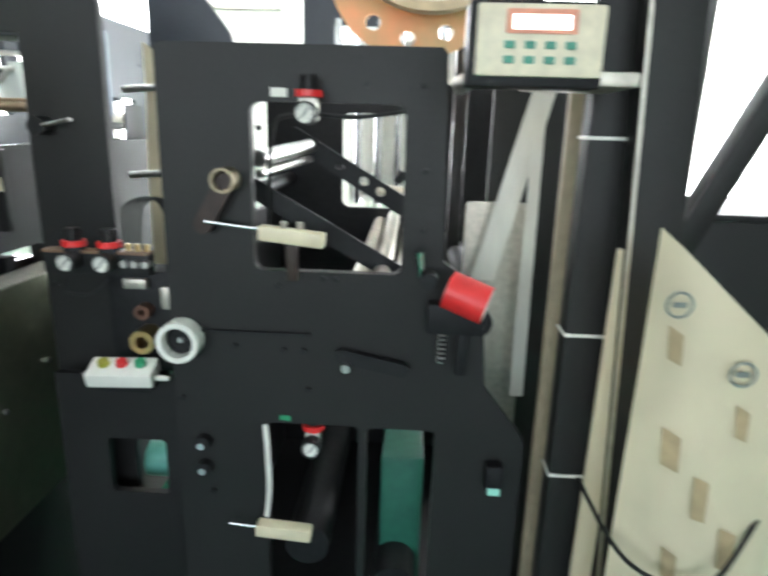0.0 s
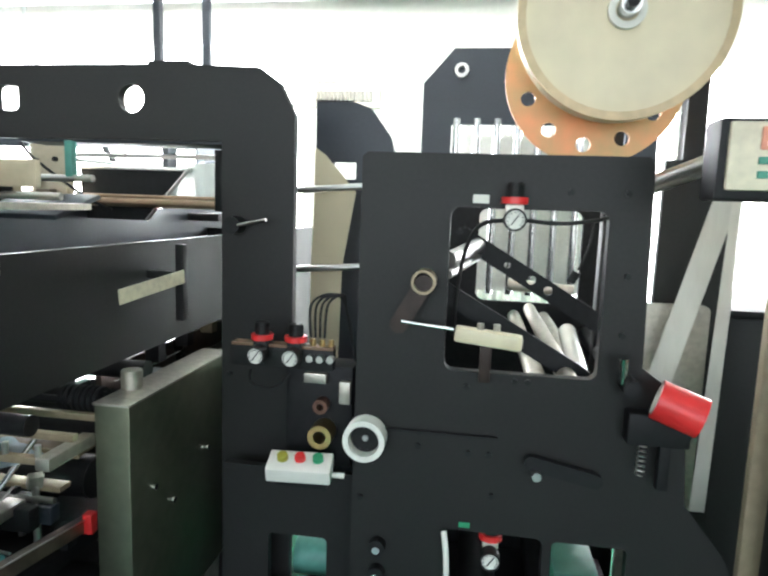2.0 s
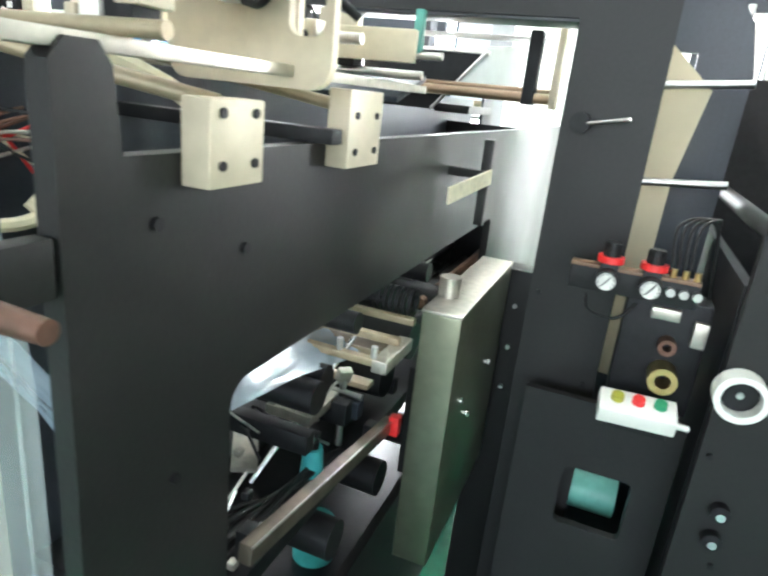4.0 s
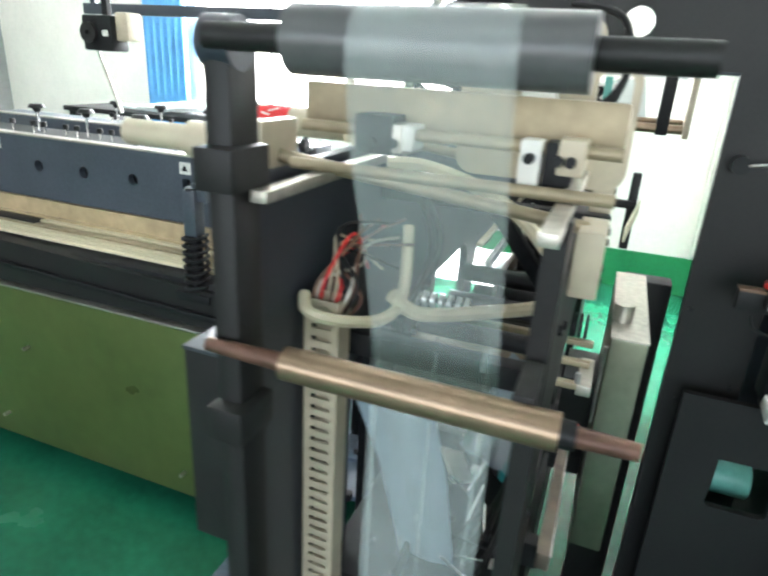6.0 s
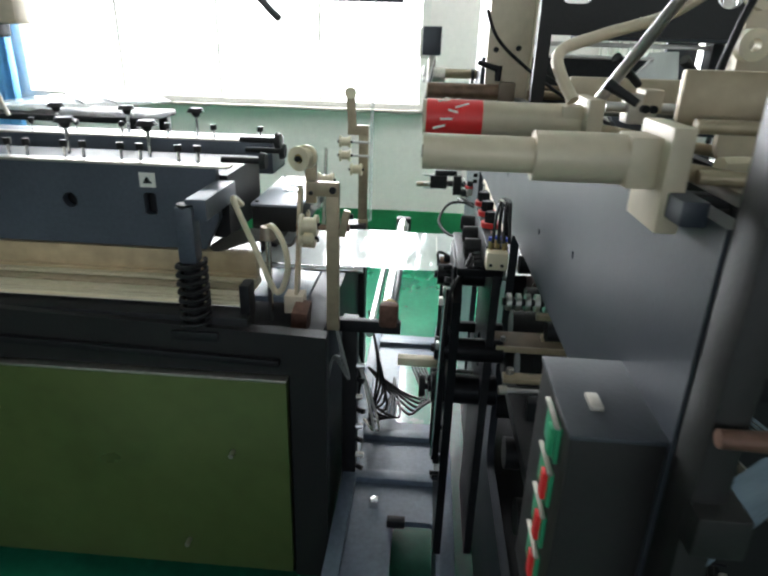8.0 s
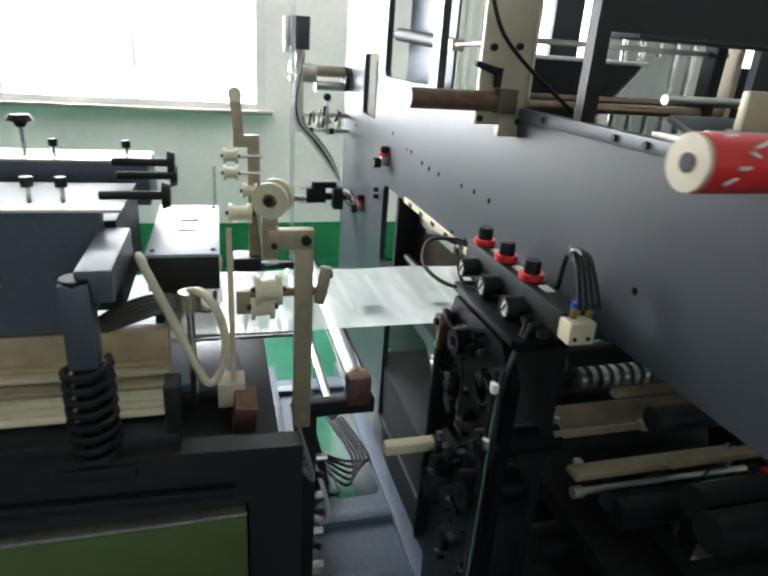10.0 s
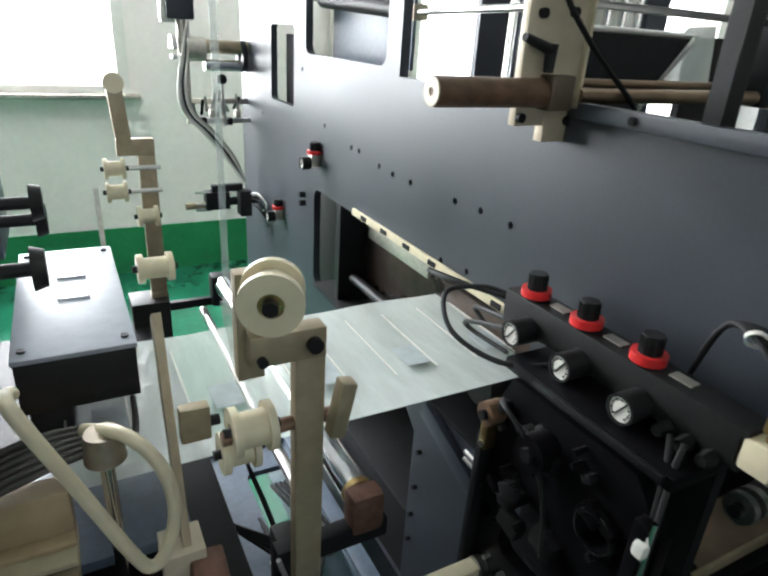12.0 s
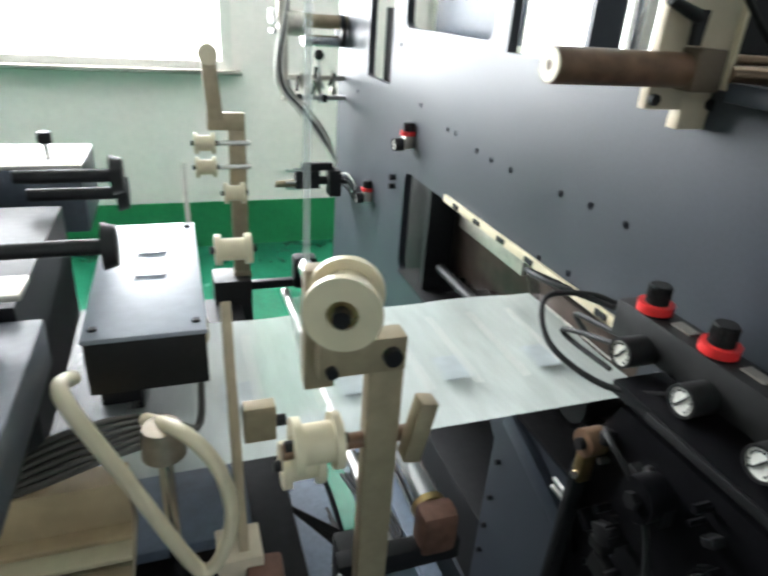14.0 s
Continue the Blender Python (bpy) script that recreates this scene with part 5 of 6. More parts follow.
pr2 = regulator((-1.168, 3.42, 1.05), (-1, 0, 0), "silver air regulator with red collar on the slate plate")

unit = thing("inking_unit", "black greasy roller unit with hoses below the manifold", "printing unit", (-1.25, 1.7, 1.0))
part("side_plate", plate(B(), "x", -1.325, 0.022, [(1.55, 0.4), (1.84, 0.4), (1.862, 1.19), (1.83, 1.262), (1.60, 1.262), (1.55, 1.2)],
                         [disc(1.632, 1.152, 0.03), rrect(1.70, 0.95, 1.80, 1.10, 0.02), disc(1.60, 0.9, 0.035)]), GREASE, unit)
part("back_plate", plate(B(), "x", -1.235, 0.02, [(1.56, 0.4), (1.85, 0.4), (1.85, 1.27), (1.56, 1.27)], [disc(1.7, 1.0, 0.05)]), DARK, unit)
part("cross_tie", box(B(), (-1.24, 1.84, 1.0), (0.17, 0.02, 0.03), 0.003), DARK, unit)
part("top_ledge", box(B(), (-1.265, 1.71, 1.275), (0.11, 0.3, 0.02), 0.004), GREASE, unit)
part("ledge_edge", box(B(), (-1.323, 1.68, 1.278), (0.006, 0.22, 0.012), 0.002), DARK, unit)
hubr = part("hub_ring", ring(B(), (-1.334, 1.632, 1.152), (-1.322, 1.632, 1.152), 0.036, 0.029), GREASE, unit)
for k in range(3):
    part("coil_ring", ring(B(), (-1.337 - 0.003 * k, 1.632 - 0.002 * k, 1.152), (-1.3355 - 0.003 * k, 1.632 - 0.002 * k, 1.152), 0.034 - 0.003 * k, 0.0328 - 0.003 * k, 28), STEEL if k == 1 else DARK, hubr)
for y, z, r in ((1.58, 1.06, 0.03), (1.74, 1.2, 0.028), (1.62, 0.92, 0.04), (1.76, 0.86, 0.035)):
    part("drum", cyl(B(), (-1.36, y, z), (-1.19, y, z), r, seg=24), GREASE, unit)
    part("hub_nut", cyl(B(), (-1.368, y, z), (-1.36, y, z), r * 0.4, seg=6), DARK, unit)
random.seed(21)
for k in range(44):
    y, z = random.uniform(1.56, 1.85), random.uniform(0.6, 1.25)
    d_ = random.uniform(0.006, 0.022)
    part("screw", cyl(B(), (-1.324, y, z), (-1.326 - d_, y, z), random.uniform(0.003, 0.008), seg=8), (GREASE, DARK, GREASE, STEEL, DARK)[k % 5], unit)
for k in range(16):
    y, z = random.uniform(1.57, 1.84), random.uniform(0.65, 1.22)
    part("lug", box(B(), (-1.332, y, z), (0.02, random.uniform(0.012, 0.05), random.uniform(0.01, 0.04)), 0.003, Euler((random.uniform(-0.6, 0.6), 0, 0))), (GREASE, DARK, RUBBER)[k % 3], unit)
cl_ = part("clevis", box(B(), (-1.338, 1.852, 1.152), (0.022, 0.018, 0.055), 0.004), mat("oily_brass", (0.28, 0.2, 0.09), 0.3, 0.9, 0.3), unit)
part("clevis_head", ring(B(), (-1.352, 1.85, 1.192), (-1.322, 1.85, 1.192), 0.02, 0.009, 20), BROWN, cl_)
part("clevis_pin", cyl(B(), (-1.36, 1.85, 1.192), (-1.315, 1.85, 1.192), 0.0085, seg=12), DARK, cl_)
part("clevis_eye", cyl(B(), (-1.352, 1.852, 1.135), (-1.345, 1.852, 1.135), 0.006, seg=10), STEEL, cl_)
for z in (1.075, 1.06):
    part("stub_pin", cyl(B(), (-1.335, 1.905, z), (-1.335, 1.855, z), 0.004, seg=8), STEEL, unit)
part("edge_bar", box(B(), (-1.332, 1.866, 0.85), (0.03, 0.014, 0.6), 0.003, Euler((0.02, 0, 0))), DARK, unit)
part("front_bar", box(B(), (-1.34, 1.565, 0.98), (0.02, 0.02, 0.5), 0.003), GREASE, unit)
# Chrome rod added to give a glint on the black unit.
part("glint_rod", cyl(B(), (-1.35, 1.548, 0.75), (-1.345, 1.552, 1.24), 0.004, seg=10), CHROME, unit)
for k in range(2):
    part("hose", tube(B(), [(-1.285, 1.60 - 0.02 * k, 1.31), (-1.30, 1.585 - 0.01 * k, 1.28), (-1.335 - 0.003 * k, 1.56 - 0.006 * k, 1.2), (-1.34, 1.55 + 0.008 * k, 1.05 - 0.03 * k), (-1.34, 1.6 + 0.02 * k, 0.9)], 0.004, 7, 5), RUBBER, unit)
part("hose", tube(B(), [(-1.33, 1.84, 1.22), (-1.36, 1.8, 1.24), (-1.355, 1.75, 1.21), (-1.34, 1.72, 1.14), (-1.35, 1.69, 1.05)], 0.004, 7), RUBBER, unit)
for z in (1.2, 1.08):
    part("hose_clip", box(B(), (-1.35, 1.556, z), (0.016, 0.016, 0.02), 0.004), WHITE if z > 1.1 else STEEL, unit)
spring_b = thing("brush_spring", "steel spiral brush roller under the valve block", "spring", (-1.12, 1.54, 1.215))
for k in range(8):
    part("coil", ring(B(), (-1.20 + 0.022 * k, 1.54, 1.215), (-1.189 + 0.022 * k, 1.54, 1.215), 0.021, 0.008, 16), STEEL, spring_b)
part("core", cyl(B(), (-1.21, 1.54, 1.215), (-0.812, 1.54, 1.215), 0.009), DARK, spring_b)
tray = thing("scraper_boards", "ink stained brown boards set across the side plates", "board", (-1.04, 1.58, 1.08))
part("board", box(B(), (-1.01, 1.60, 1.082), (0.395, 0.075, 0.012), 0.002, Euler((0.08, 0, 0))), mat("inky_board", (0.17, 0.12, 0.075), 0.5, 0.0, 0.35, 12, 0.04), tray)
# Light on the board's front edge is put in as a tan strip.
part("lit_board_edge", box(B(), (-1.01, 1.559, 1.079), (0.397, 0.007, 0.016), 0.002), TAN, tray)
part("lower_board", box(B(), (-1.0, 1.505, 1.03), (0.385, 0.035, 0.012), 0.002), TAN, tray)
part("rod", cyl(B(), (-1.19, 1.475, 1.012), (-0.812, 1.475, 1.012), 0.007), STEEL, tray)
part("end_knob", cyl(B(), (-1.205, 1.475, 1.012), (-1.185, 1.475, 1.012), 0.011, seg=14), ALU, tray)
part("end_screw", cyl(B(), (-1.175, 1.515, 1.036), (-1.175, 1.515, 1.05), 0.009, seg=12), STEEL, tray)
part("end_screw", cyl(B(), (-1.19, 1.585, 1.088), (-1.19, 1.585, 1.1), 0.006, seg=12), STEEL, tray)
ib = thing("idler_stub", "plated stub bar sticking out of the unit", "bar", (-1.36, 1.75, 0.8))
part("stub", box(B(), (-1.40, 1.83, 0.88), (0.12, 0.03, 0.026), 0.004), CREAM, ib)
part("stub_end", cyl(B(), (-1.34, 1.83, 0.88), (-1.32, 1.83, 0.88), 0.02), STEEL, ib)

# sensors, motor and cables at the far end of the slate plate
ms = thing("mark_sensor", "black photocell cluster on steel pins with thin wires", "sensor", (-1.3, 3.75, 1.02))
part("mount", cyl(B(), (-1.30, 3.75, 1.02), (-1.152, 3.75, 1.02), 0.018), DARK, ms)
part("body", box(B(), (-1.33, 3.75, 1.03), (0.10, 0.06, 0.075), 0.004), DARK, ms)
part("body", box(B(), (-1.29, 3.73, 1.085), (0.13, 0.03, 0.03), 0.004), DARK, ms)
part("body", box(B(), (-1.22, 3.72, 1.02), (0.05, 0.07, 0.11), 0.006), RUBBER, ms)
part("lens", cyl(B(), (-1.46, 3.75, 1.008), (-1.38, 3.75, 1.012), 0.014), TAN, ms)
for z in (1.05, 1.0, 0.975):
    part("pin", cyl(B(), (-1.42, 3.735, z + 0.02), (-1.36, 3.735, z + 0.015), 0.006, seg=8), STEEL, ms)
for k in range(3):
    part("wire", tube(B(), [(-1.20, 3.7, 1.06 - 0.02 * k), (-1.19, 3.62, 1.08 - 0.03 * k), (-1.165, 3.58, 1.04 - 0.03 * k), (-1.16, 3.66, 0.99)], 0.0035, 6), (WHITE, RUBBER, RUBBER)[k], ms)
mot = thing("edge_drive", "small motor and steel rollers with grey cables on the plate end", "drive unit", (-1.3, 3.85, 1.6))
part("motor_box", box(B(), (-1.415, 3.85, 1.80), (0.105, 0.06, 0.15), 0.008), NAVY, mot)
part("box_back", box(B(), (-1.46, 3.87, 1.79), (0.05, 0.06, 0.16), 0.008), WHITE, mot)
part("neck", cyl(B(), (-1.41, 3.85, 1.60), (-1.41, 3.85, 1.735), 0.02), ALU, mot)
part("hub", cyl(B(), (-1.40, 3.83, 1.62), (-1.33, 3.83, 1.62), 0.045, seg=20), ALU, mot)
for a in (0.5, 2.6, 4.7):
    part("wing", box(B(), (-1.45, 3.83 + 0.03 * math.cos(a), 1.625 + 0.035 * math.sin(a)), (0.02, 0.018, 0.06), 0.005, Euler((a, 0, 0))), STEEL, mot)
part("upper_roller", cyl(B(), (-1.34, 3.85, 1.632), (-1.152, 3.85, 1.632), 0.026), TAN, mot)
part("lower_roller", cyl(B(), (-1.33, 3.85, 1.562), (-1.152, 3.85, 1.562), 0.022), CHROME, mot)
part("flange", ring(B(), (-1.185, 3.85, 1.60), (-1.165, 3.85, 1.60), 0.06, 0.022, 24), DARK, mot)
part("frame_bar", box(B(), (-1.40, 3.86, 1.46), (0.025, 0.03, 0.26), 0.004), ALU, mot)
part("cross_arm", box(B(), (-1.28, 3.86, 1.42), (0.25, 0.02, 0.022), 0.003), ALU, mot)
part("cross_arm", box(B(), (-1.27, 3.84, 1.345), (0.24, 0.02, 0.02), 0.003), STEEL, mot)
random.seed(3)
for k in range(9):
    x = -1.38 + 0.022 * k
    part("pin", cyl(B(), (x, 3.82, 1.36 + 0.012 * (k % 4)), (x + random.uniform(-0.03, 0.03), 3.80, 1.42 + 0.012 * (k % 5)), 0.006, seg=8), (STEEL, DARK, ALU)[k % 3], mot)
for k in range(5):
    part("clamp", box(B(), (-1.35 + 0.035 * k, 3.82, 1.345 + 0.03 * (k % 3)), (0.022, 0.03, 0.03), 0.004), (DARK, ALU, STEEL)[k % 3], mot)
rodb = part("ball_lever", cyl(B(), (-1.265, 3.80, 1.33), (-1.274, 3.80, 1.50), 0.006, seg=10), STEEL, mot)
ballm = bmesh.new()
bmesh.ops.create_uvsphere(ballm, u_segments=14, v_segments=10, radius=0.02, matrix=Matrix.Translation((-1.274, 3.80, 1.512)))
part("ball", ballm, RUBBER, rodb)
for k in range(5):
    part("cable", tube(B(), [(-1.39, 3.83, 1.72), (-1.42 + 0.006 * k, 3.81, 1.60), (-1.445 + 0.008 * k, 3.8, 1.48), (-1.43 + 0.01 * k, 3.8, 1.38), (-1.36 + 0.012 * k, 3.79, 1.30), (-1.28 + 0.01 * k, 3.78, 1.2), (-1.20, 3.76, 1.09)], 0.006, 8), (WHITE, STEEL, DARK, WHITE, ALU)[k], mot)
solo("tape_line", box(B(), (-1.61, 2.42, 2.42), (0.014, 0.002, 2.55)), FILM, "narrow clear tape running up from the pulley", "film web")

# the film bridge between the two machines
br = B()
rows = []
n = 14
for i in range(n + 1):
    x = -1.95 + 0.92 * i / n
    rows.append([br.verts.new((x, 2.03 + 0.42 * k / 10, 1.10 + 0.004 * math.sin(i * 1.3) * math.sin(k * 0.7) - 0.006 * math.sin(k * math.pi / 10))) for k in range(11)])
for a, b in zip(rows, rows[1:]):
    for i in range(10):
        br.faces.new((a[i], a[i + 1], b[i + 1], b[i]))
bridge = thing("bag_film", "milky plastic bag film stretched between the machines", "film web", (-1.5, 2.2, 1.1))
part("sheet", br, MILKY, bridge)
PITCH = 0.193
BAGS = []
PRINT = mat("pale_grey_print", (0.46, 0.51, 0.52), 0.4)
for k in range(11):
    bag = thing("printed_bag", "sealed bag length with grey print patch on the film", "plastic bag", (0, 0, 0), "bags on the film")
    for x in (-0.065, 0.03):
        part("seal_line", box(B(), (x, 2.245, 1.1085), (0.0035, 0.25, 0.0015)), WHITE, bag, "white heat seal line")
    part("printed_patch", box(B(), (0.0, 2.178, 1.1078), (0.052, 0.075, 0.001)), PRINT, bag, "grey printed patch")
    BAGS.append(bag)
# the punch carriage that runs to and fro along the slot
carriage = thing("punch_carriage", "silver air cylinder block with trailing black hoses", "carriage", (0, 0, 0))
part("face", box(B(), (-1.196, 0.024, 1.2), (0.008, 0.046, 0.092), 0.002), mat("anodised_silver", (0.62, 0.62, 0.6), 0.35, 0.5), carriage)
for y, z in ((0.012, 1.232), (0.036, 1.232), (0.012, 1.168), (0.036, 1.168)):
    part("socket_screw", cyl(B(), (-1.2015, y, z), (-1.1995, y, z), 0.0042, seg=10), DARK, carriage)
part("body", box(B(), (-1.176, 0.026, 1.198), (0.034, 0.04, 0.088), 0.003), ALU, carriage)
for x in (-1.189, -1.177, -1.165):
    part("profile_rib", box(B(), (x, 0.003, 1.203), (0.006, 0.008, 0.08), 0.001), ALU, carriage)
part("shoe", box(B(), (-1.178, 0.018, 1.151), (0.042, 0.056, 0.01), 0.002), STEEL, carriage)
part("hose", tube(B(), [(-1.18, 0.01, 1.245), (-1.185, 0.07, 1.25), (-1.185, 0.18, 1.222), (-1.18, 0.27, 1.19), (-1.17, 0.3, 1.17), (-1.162, 0.27, 1.16), (-1.16, 0.17, 1.165)], 0.005), RUBBER, carriage)
part("hose", tube(B(), [(-1.172, 0.01, 1.248), (-1.175, 0.09, 1.252), (-1.172, 0.2, 1.235), (-1.165, 0.28, 1.215), (-1.16, 0.24, 1.19)], 0.005), RUBBER, carriage)
track = thing("carriage_rail", "worn bright guide rail under the slot edge", "guide rail", (-1.1, 2.4, 1.08))
part("rail", box(B(), (-1.075, 2.42, 1.205), (0.016, 1.0, 0.03), 0.002), STEEL, track)
part("rail_cover", box(B(), (-1.055, 2.66, 1.155), (0.02, 0.36, 0.05), 0.003), ALU, track)
part("drip_plate", box(B(), (-1.045, 2.5, 1.05), (0.02, 1.06, 0.2), 0.003), mat("inky_steel", (0.05, 0.035, 0.028), 0.28, 0.5, 0.5, 18, 0.06), track)
gr = thing("guide_roller", "chrome guide roller between the machines", "roller", (-1.5, 2.2, 0.97))
part("body", cyl(B(), (-1.50, 1.98, 0.985), (-1.50, 2.95, 0.985), 0.028, seg=28), CHROME, gr)
part("bearing", box(B(), (-1.50, 1.952, 0.972), (0.062, 0.045, 0.082), 0.014), RUST, gr)
part("end_ring", ring(B(), (-1.50, 1.972, 0.985), (-1.50, 1.985, 0.985), 0.0285, 0.02, 28), BRASS, gr)
part("bearing", box(B(), (-1.50, 2.97, 0.965), (0.07, 0.05, 0.1), 0.012), DARK, gr)
part("support", box(B(), (-1.56, 1.95, 0.93), (0.2, 0.03, 0.04), 0.003), DARK, gr)
part("support", box(B(), (-1.56, 2.97, 0.93), (0.2, 0.02, 0.025), 0.003), DARK, gr)
part("tie", cyl(B(), (-1.56, 1.95, 0.90), (-1.56, 2.97, 0.90), 0.012), STEEL, gr)

# the base frame on the floor between them
base = thing("base_frame", "grey blue painted steel base frame on the floor", "base frame", (-1.4, 1.9, 0))
part("side_rail", box(B(), (-1.62, 1.9, 0.17), (0.05, 2.6, 0.34), 0.004), BASEGREY, base)
part("side_rail", box(B(), (-1.28, 1.9, 0.17), (0.05, 2.6, 0.34), 0.004), BASEGREY, base)
part("deck", plate(B(), "z", 0.30, 0.02, [(-1.60, 0.7), (-1.30, 0.7), (-1.30, 3.1), (-1.60, 3.1)], [rrect(-1.45, 0.9, -1.31, 1.75, 0.03), rrect(-1.48, 2.3, -1.31, 2.85, 0.03)]), BASEGREY, base)
for y in (0.8, 1.95, 2.2, 3.0):
    part("cross_member", box(B(), (-1.45, y, 0.315), (0.3, 0.05, 0.05), 0.004), BASEGREY, base)
part("connector", box(B(), (-1.52, 1.8, 0.345), (0.03, 0.03, 0.03), 0.004), CHROME, base)
part("connector", box(B(), (-1.44, 1.72, 0.345), (0.06, 0.03, 0.03), 0.006), DARK, base)
hoses("cable_coil", "loose black cables lying in the base frame",
      [[(-1.62, 2.6, 0.4), (-1.52 + 0.015 * k, 2.5, 0.345), (-1.42 + 0.015 * k, 2.35 + 0.03 * k, 0.33), (-1.37 + 0.015 * k, 2.5, 0.33), (-1.42 + 0.015 * k, 2.75, 0.335)] for k in range(5)], 0.006, RUBBER, "cable")
hoses("cable_bundle", "grey cables hanging below the table end",
      [[(-1.67, 1.9, 0.98), (-1.64 + 0.006 * k, 1.88, 0.85 - 0.02 * k), (-1.68, 1.95, 0.8), (-1.72, 2.0, 0.6)] for k in range(5)], 0.004, mat("grey_cable", (0.3, 0.3, 0.28), 0.5), "cable")

side = thing("end_stand", "black steel stand with fittings at the table end", "machine stand", (-1.64, 2.0, 0))
part("post", box(B(), (-1.625, 1.98, 0.47), (0.05, 0.06, 0.94), 0.004), BLACK, side)
for k in range(9):
    part("fitting", cyl(B(), (-1.60, 1.95 + 0.012 * (k % 2), 0.3 + 0.06 * k), (-1.58 + 0.004 * (k % 3), 1.95, 0.3 + 0.06 * k), 0.009, seg=8), (STEEL, DARK, ALU, DARK)[k % 4], side)
hw = thing("hand_wheel", "black plastic hand wheel on a steel spindle", "hand wheel", (-1.42, 1.72, 0.93))
part("wheel", cyl(B(), (-1.392, 1.72, 0.86), (-1.375, 1.72, 0.86), 0.033, 0.03, 24), RUBBER, hw)
part("spindle", cyl(B(), (-1.375, 1.72, 0.86), (-1.25, 1.72, 0.86), 0.010, seg=12), DARK, hw)
hoses("floor_cables", "loose pale and black cables hanging beside the stand",
      [[(-1.60, 2.35, 0.8), (-1.55 + 0.01 * k, 2.25, 0.6 - 0.04 * k), (-1.57, 2.15 + 0.03 * k, 0.42), (-1.54 + 0.02 * k, 2.3, 0.35), (-1.5, 2.5 + 0.03 * k, 0.34)] for k in range(5)], 0.005, RUBBER, "cable")
hoses("floor_cables", "loose pale and black cables hanging beside the stand",
      [[(-1.62, 2.1, 0.75), (-1.56, 2.0 + 0.05 * k, 0.6), (-1.55 + 0.02 * k, 2.1, 0.42), (-1.6, 2.25, 0.36)] for k in range(2)], 0.005, WHITE, "cable")

# ---- the cutting machine with the green cover ----
cut = thing("cutting_machine", "long bag cutting machine with green cover panel", "machine", (-2.7, 2.2, 0))
part("cover_panel", box(B(), (-3.28, 1.73, 0.47), (3.0, 0.04, 0.74), 0.004), GREEN, cut, "olive green brushed cover panel")
part("cover_rim", box(B(), (-3.28, 1.735, 0.845), (3.0, 0.05, 0.008), 0.002), ALU, cut)
part("end_frame", plate(B(), "y", 1.735, 0.05, [(-1.775, 0.06), (-1.665, 0.06), (-1.665, 0.985), (-3.8, 1.06), (-3.8, 0.855), (-1.775, 0.855)]), BLACK, cut)
part("base_body", box(B(), (-2.75, 2.35, 0.47), (2.1, 1.1, 0.92), 0.006), DARK, cut)
part("plinth", box(B(), (-2.9, 2.3, 0.03), (2.3, 1.0, 0.06), 0.004), DARK, cut)
part("far_leg", box(B(), (-1.72, 2.9, 0.5), (0.1, 0.1, 1.0), 0.004), BLACK, cut)
for x, z in ((-1.955, 0.585), (-2.13, 0.21), (-2.9, 0.585), (-3.1, 0.21)):
    part("panel_screw", cyl(B(), (x, 1.682, z), (x, 1.712, z), 0.008, seg=12), ALU, cut)
part("deck_channel", box(B(), (-2.85, 1.80, 0.99), (1.9, 0.08, 0.06), 0.004), DARK, cut)
part("table_top", box(B(), (-2.85, 1.93, 1.04), (1.84, 0.2, 0.02), 0.003), PALETOP, cut)
part("table_edge", box(B(), (-2.85, 1.828, 1.035), (1.84, 0.012, 0.012), 0.003), CREAM, cut)
part("back_board", box(B(), (-2.85, 2.0, 1.10), (1.84, 0.04, 0.085), 0.003), WOOD, cut)
for k, (y, z, w) in enumerate(((1.972, 1.072, 0.03), (1.945, 1.064, 0.03), (1.905, 1.0565, 0.04), (1.862, 1.053, 0.035))):
    part("table_slat", box(B(), (-2.80 + 0.01 * k, y, z), (1.74 - 0.02 * k, w, 0.008), 0.002), (WOOD, PALETOP, TAN, PALETOP)[k], cut)
# Dark strip on the table top stands in for a shaded cut-out.
part("notch_shade_strip", box(B(), (-3.25, 1.93, 1.062), (0.5, 0.06, 0.012), 0.002), DARK, cut)
part("front_ledge", box(B(), (-2.7, 1.765, 0.975), (1.8, 0.05, 0.03), 0.006), BLACK, cut)
part("lower_lip", box(B(), (-2.75, 1.722, 0.93), (1.9, 0.02, 0.02), 0.003, Euler((0, 0.03, 0))), DARK, cut)
part("end_stop", box(B(), (-1.915, 1.82, 1.06), (0.03, 0.06, 0.1), 0.004), DARK, cut)
cbm = thing("cutter_beam", "blue black cutter beam with round holes and clamp knobs", "cutter beam", (-2.6, 2.0, 1.3))
part("front_plate", plate(B(), "y", 1.98, 0.03, [(-3.9, 1.15), (-2.09, 1.15), (-2.04, 1.25), (-2.04, 1.41), (-3.9, 1.41)], [disc(x, 1.29, 0.024) for x in (-3.28, -3.02, -2.77, -2.515)] + [rrect(-2.275, 1.255, -2.235, 1.325, 0.01)]), BEAM, cbm)
part("top_edge", box(B(), (-2.95, 2.0, 1.412), (1.9, 0.05, 0.008), 0.002), ALU, cbm)
part("back_beam", box(B(), (-3.0, 2.6, 1.35), (2.0, 0.2, 0.12), 0.004), BEAM, cbm)
part("back_edge", box(B(), (-3.0, 2.52, 1.412), (2.0, 0.04, 0.008), 0.002), ALU, cbm)
part("core", box(B(), (-3.0, 2.2, 1.28), (1.96, 0.36, 0.2)), DARK, cbm)
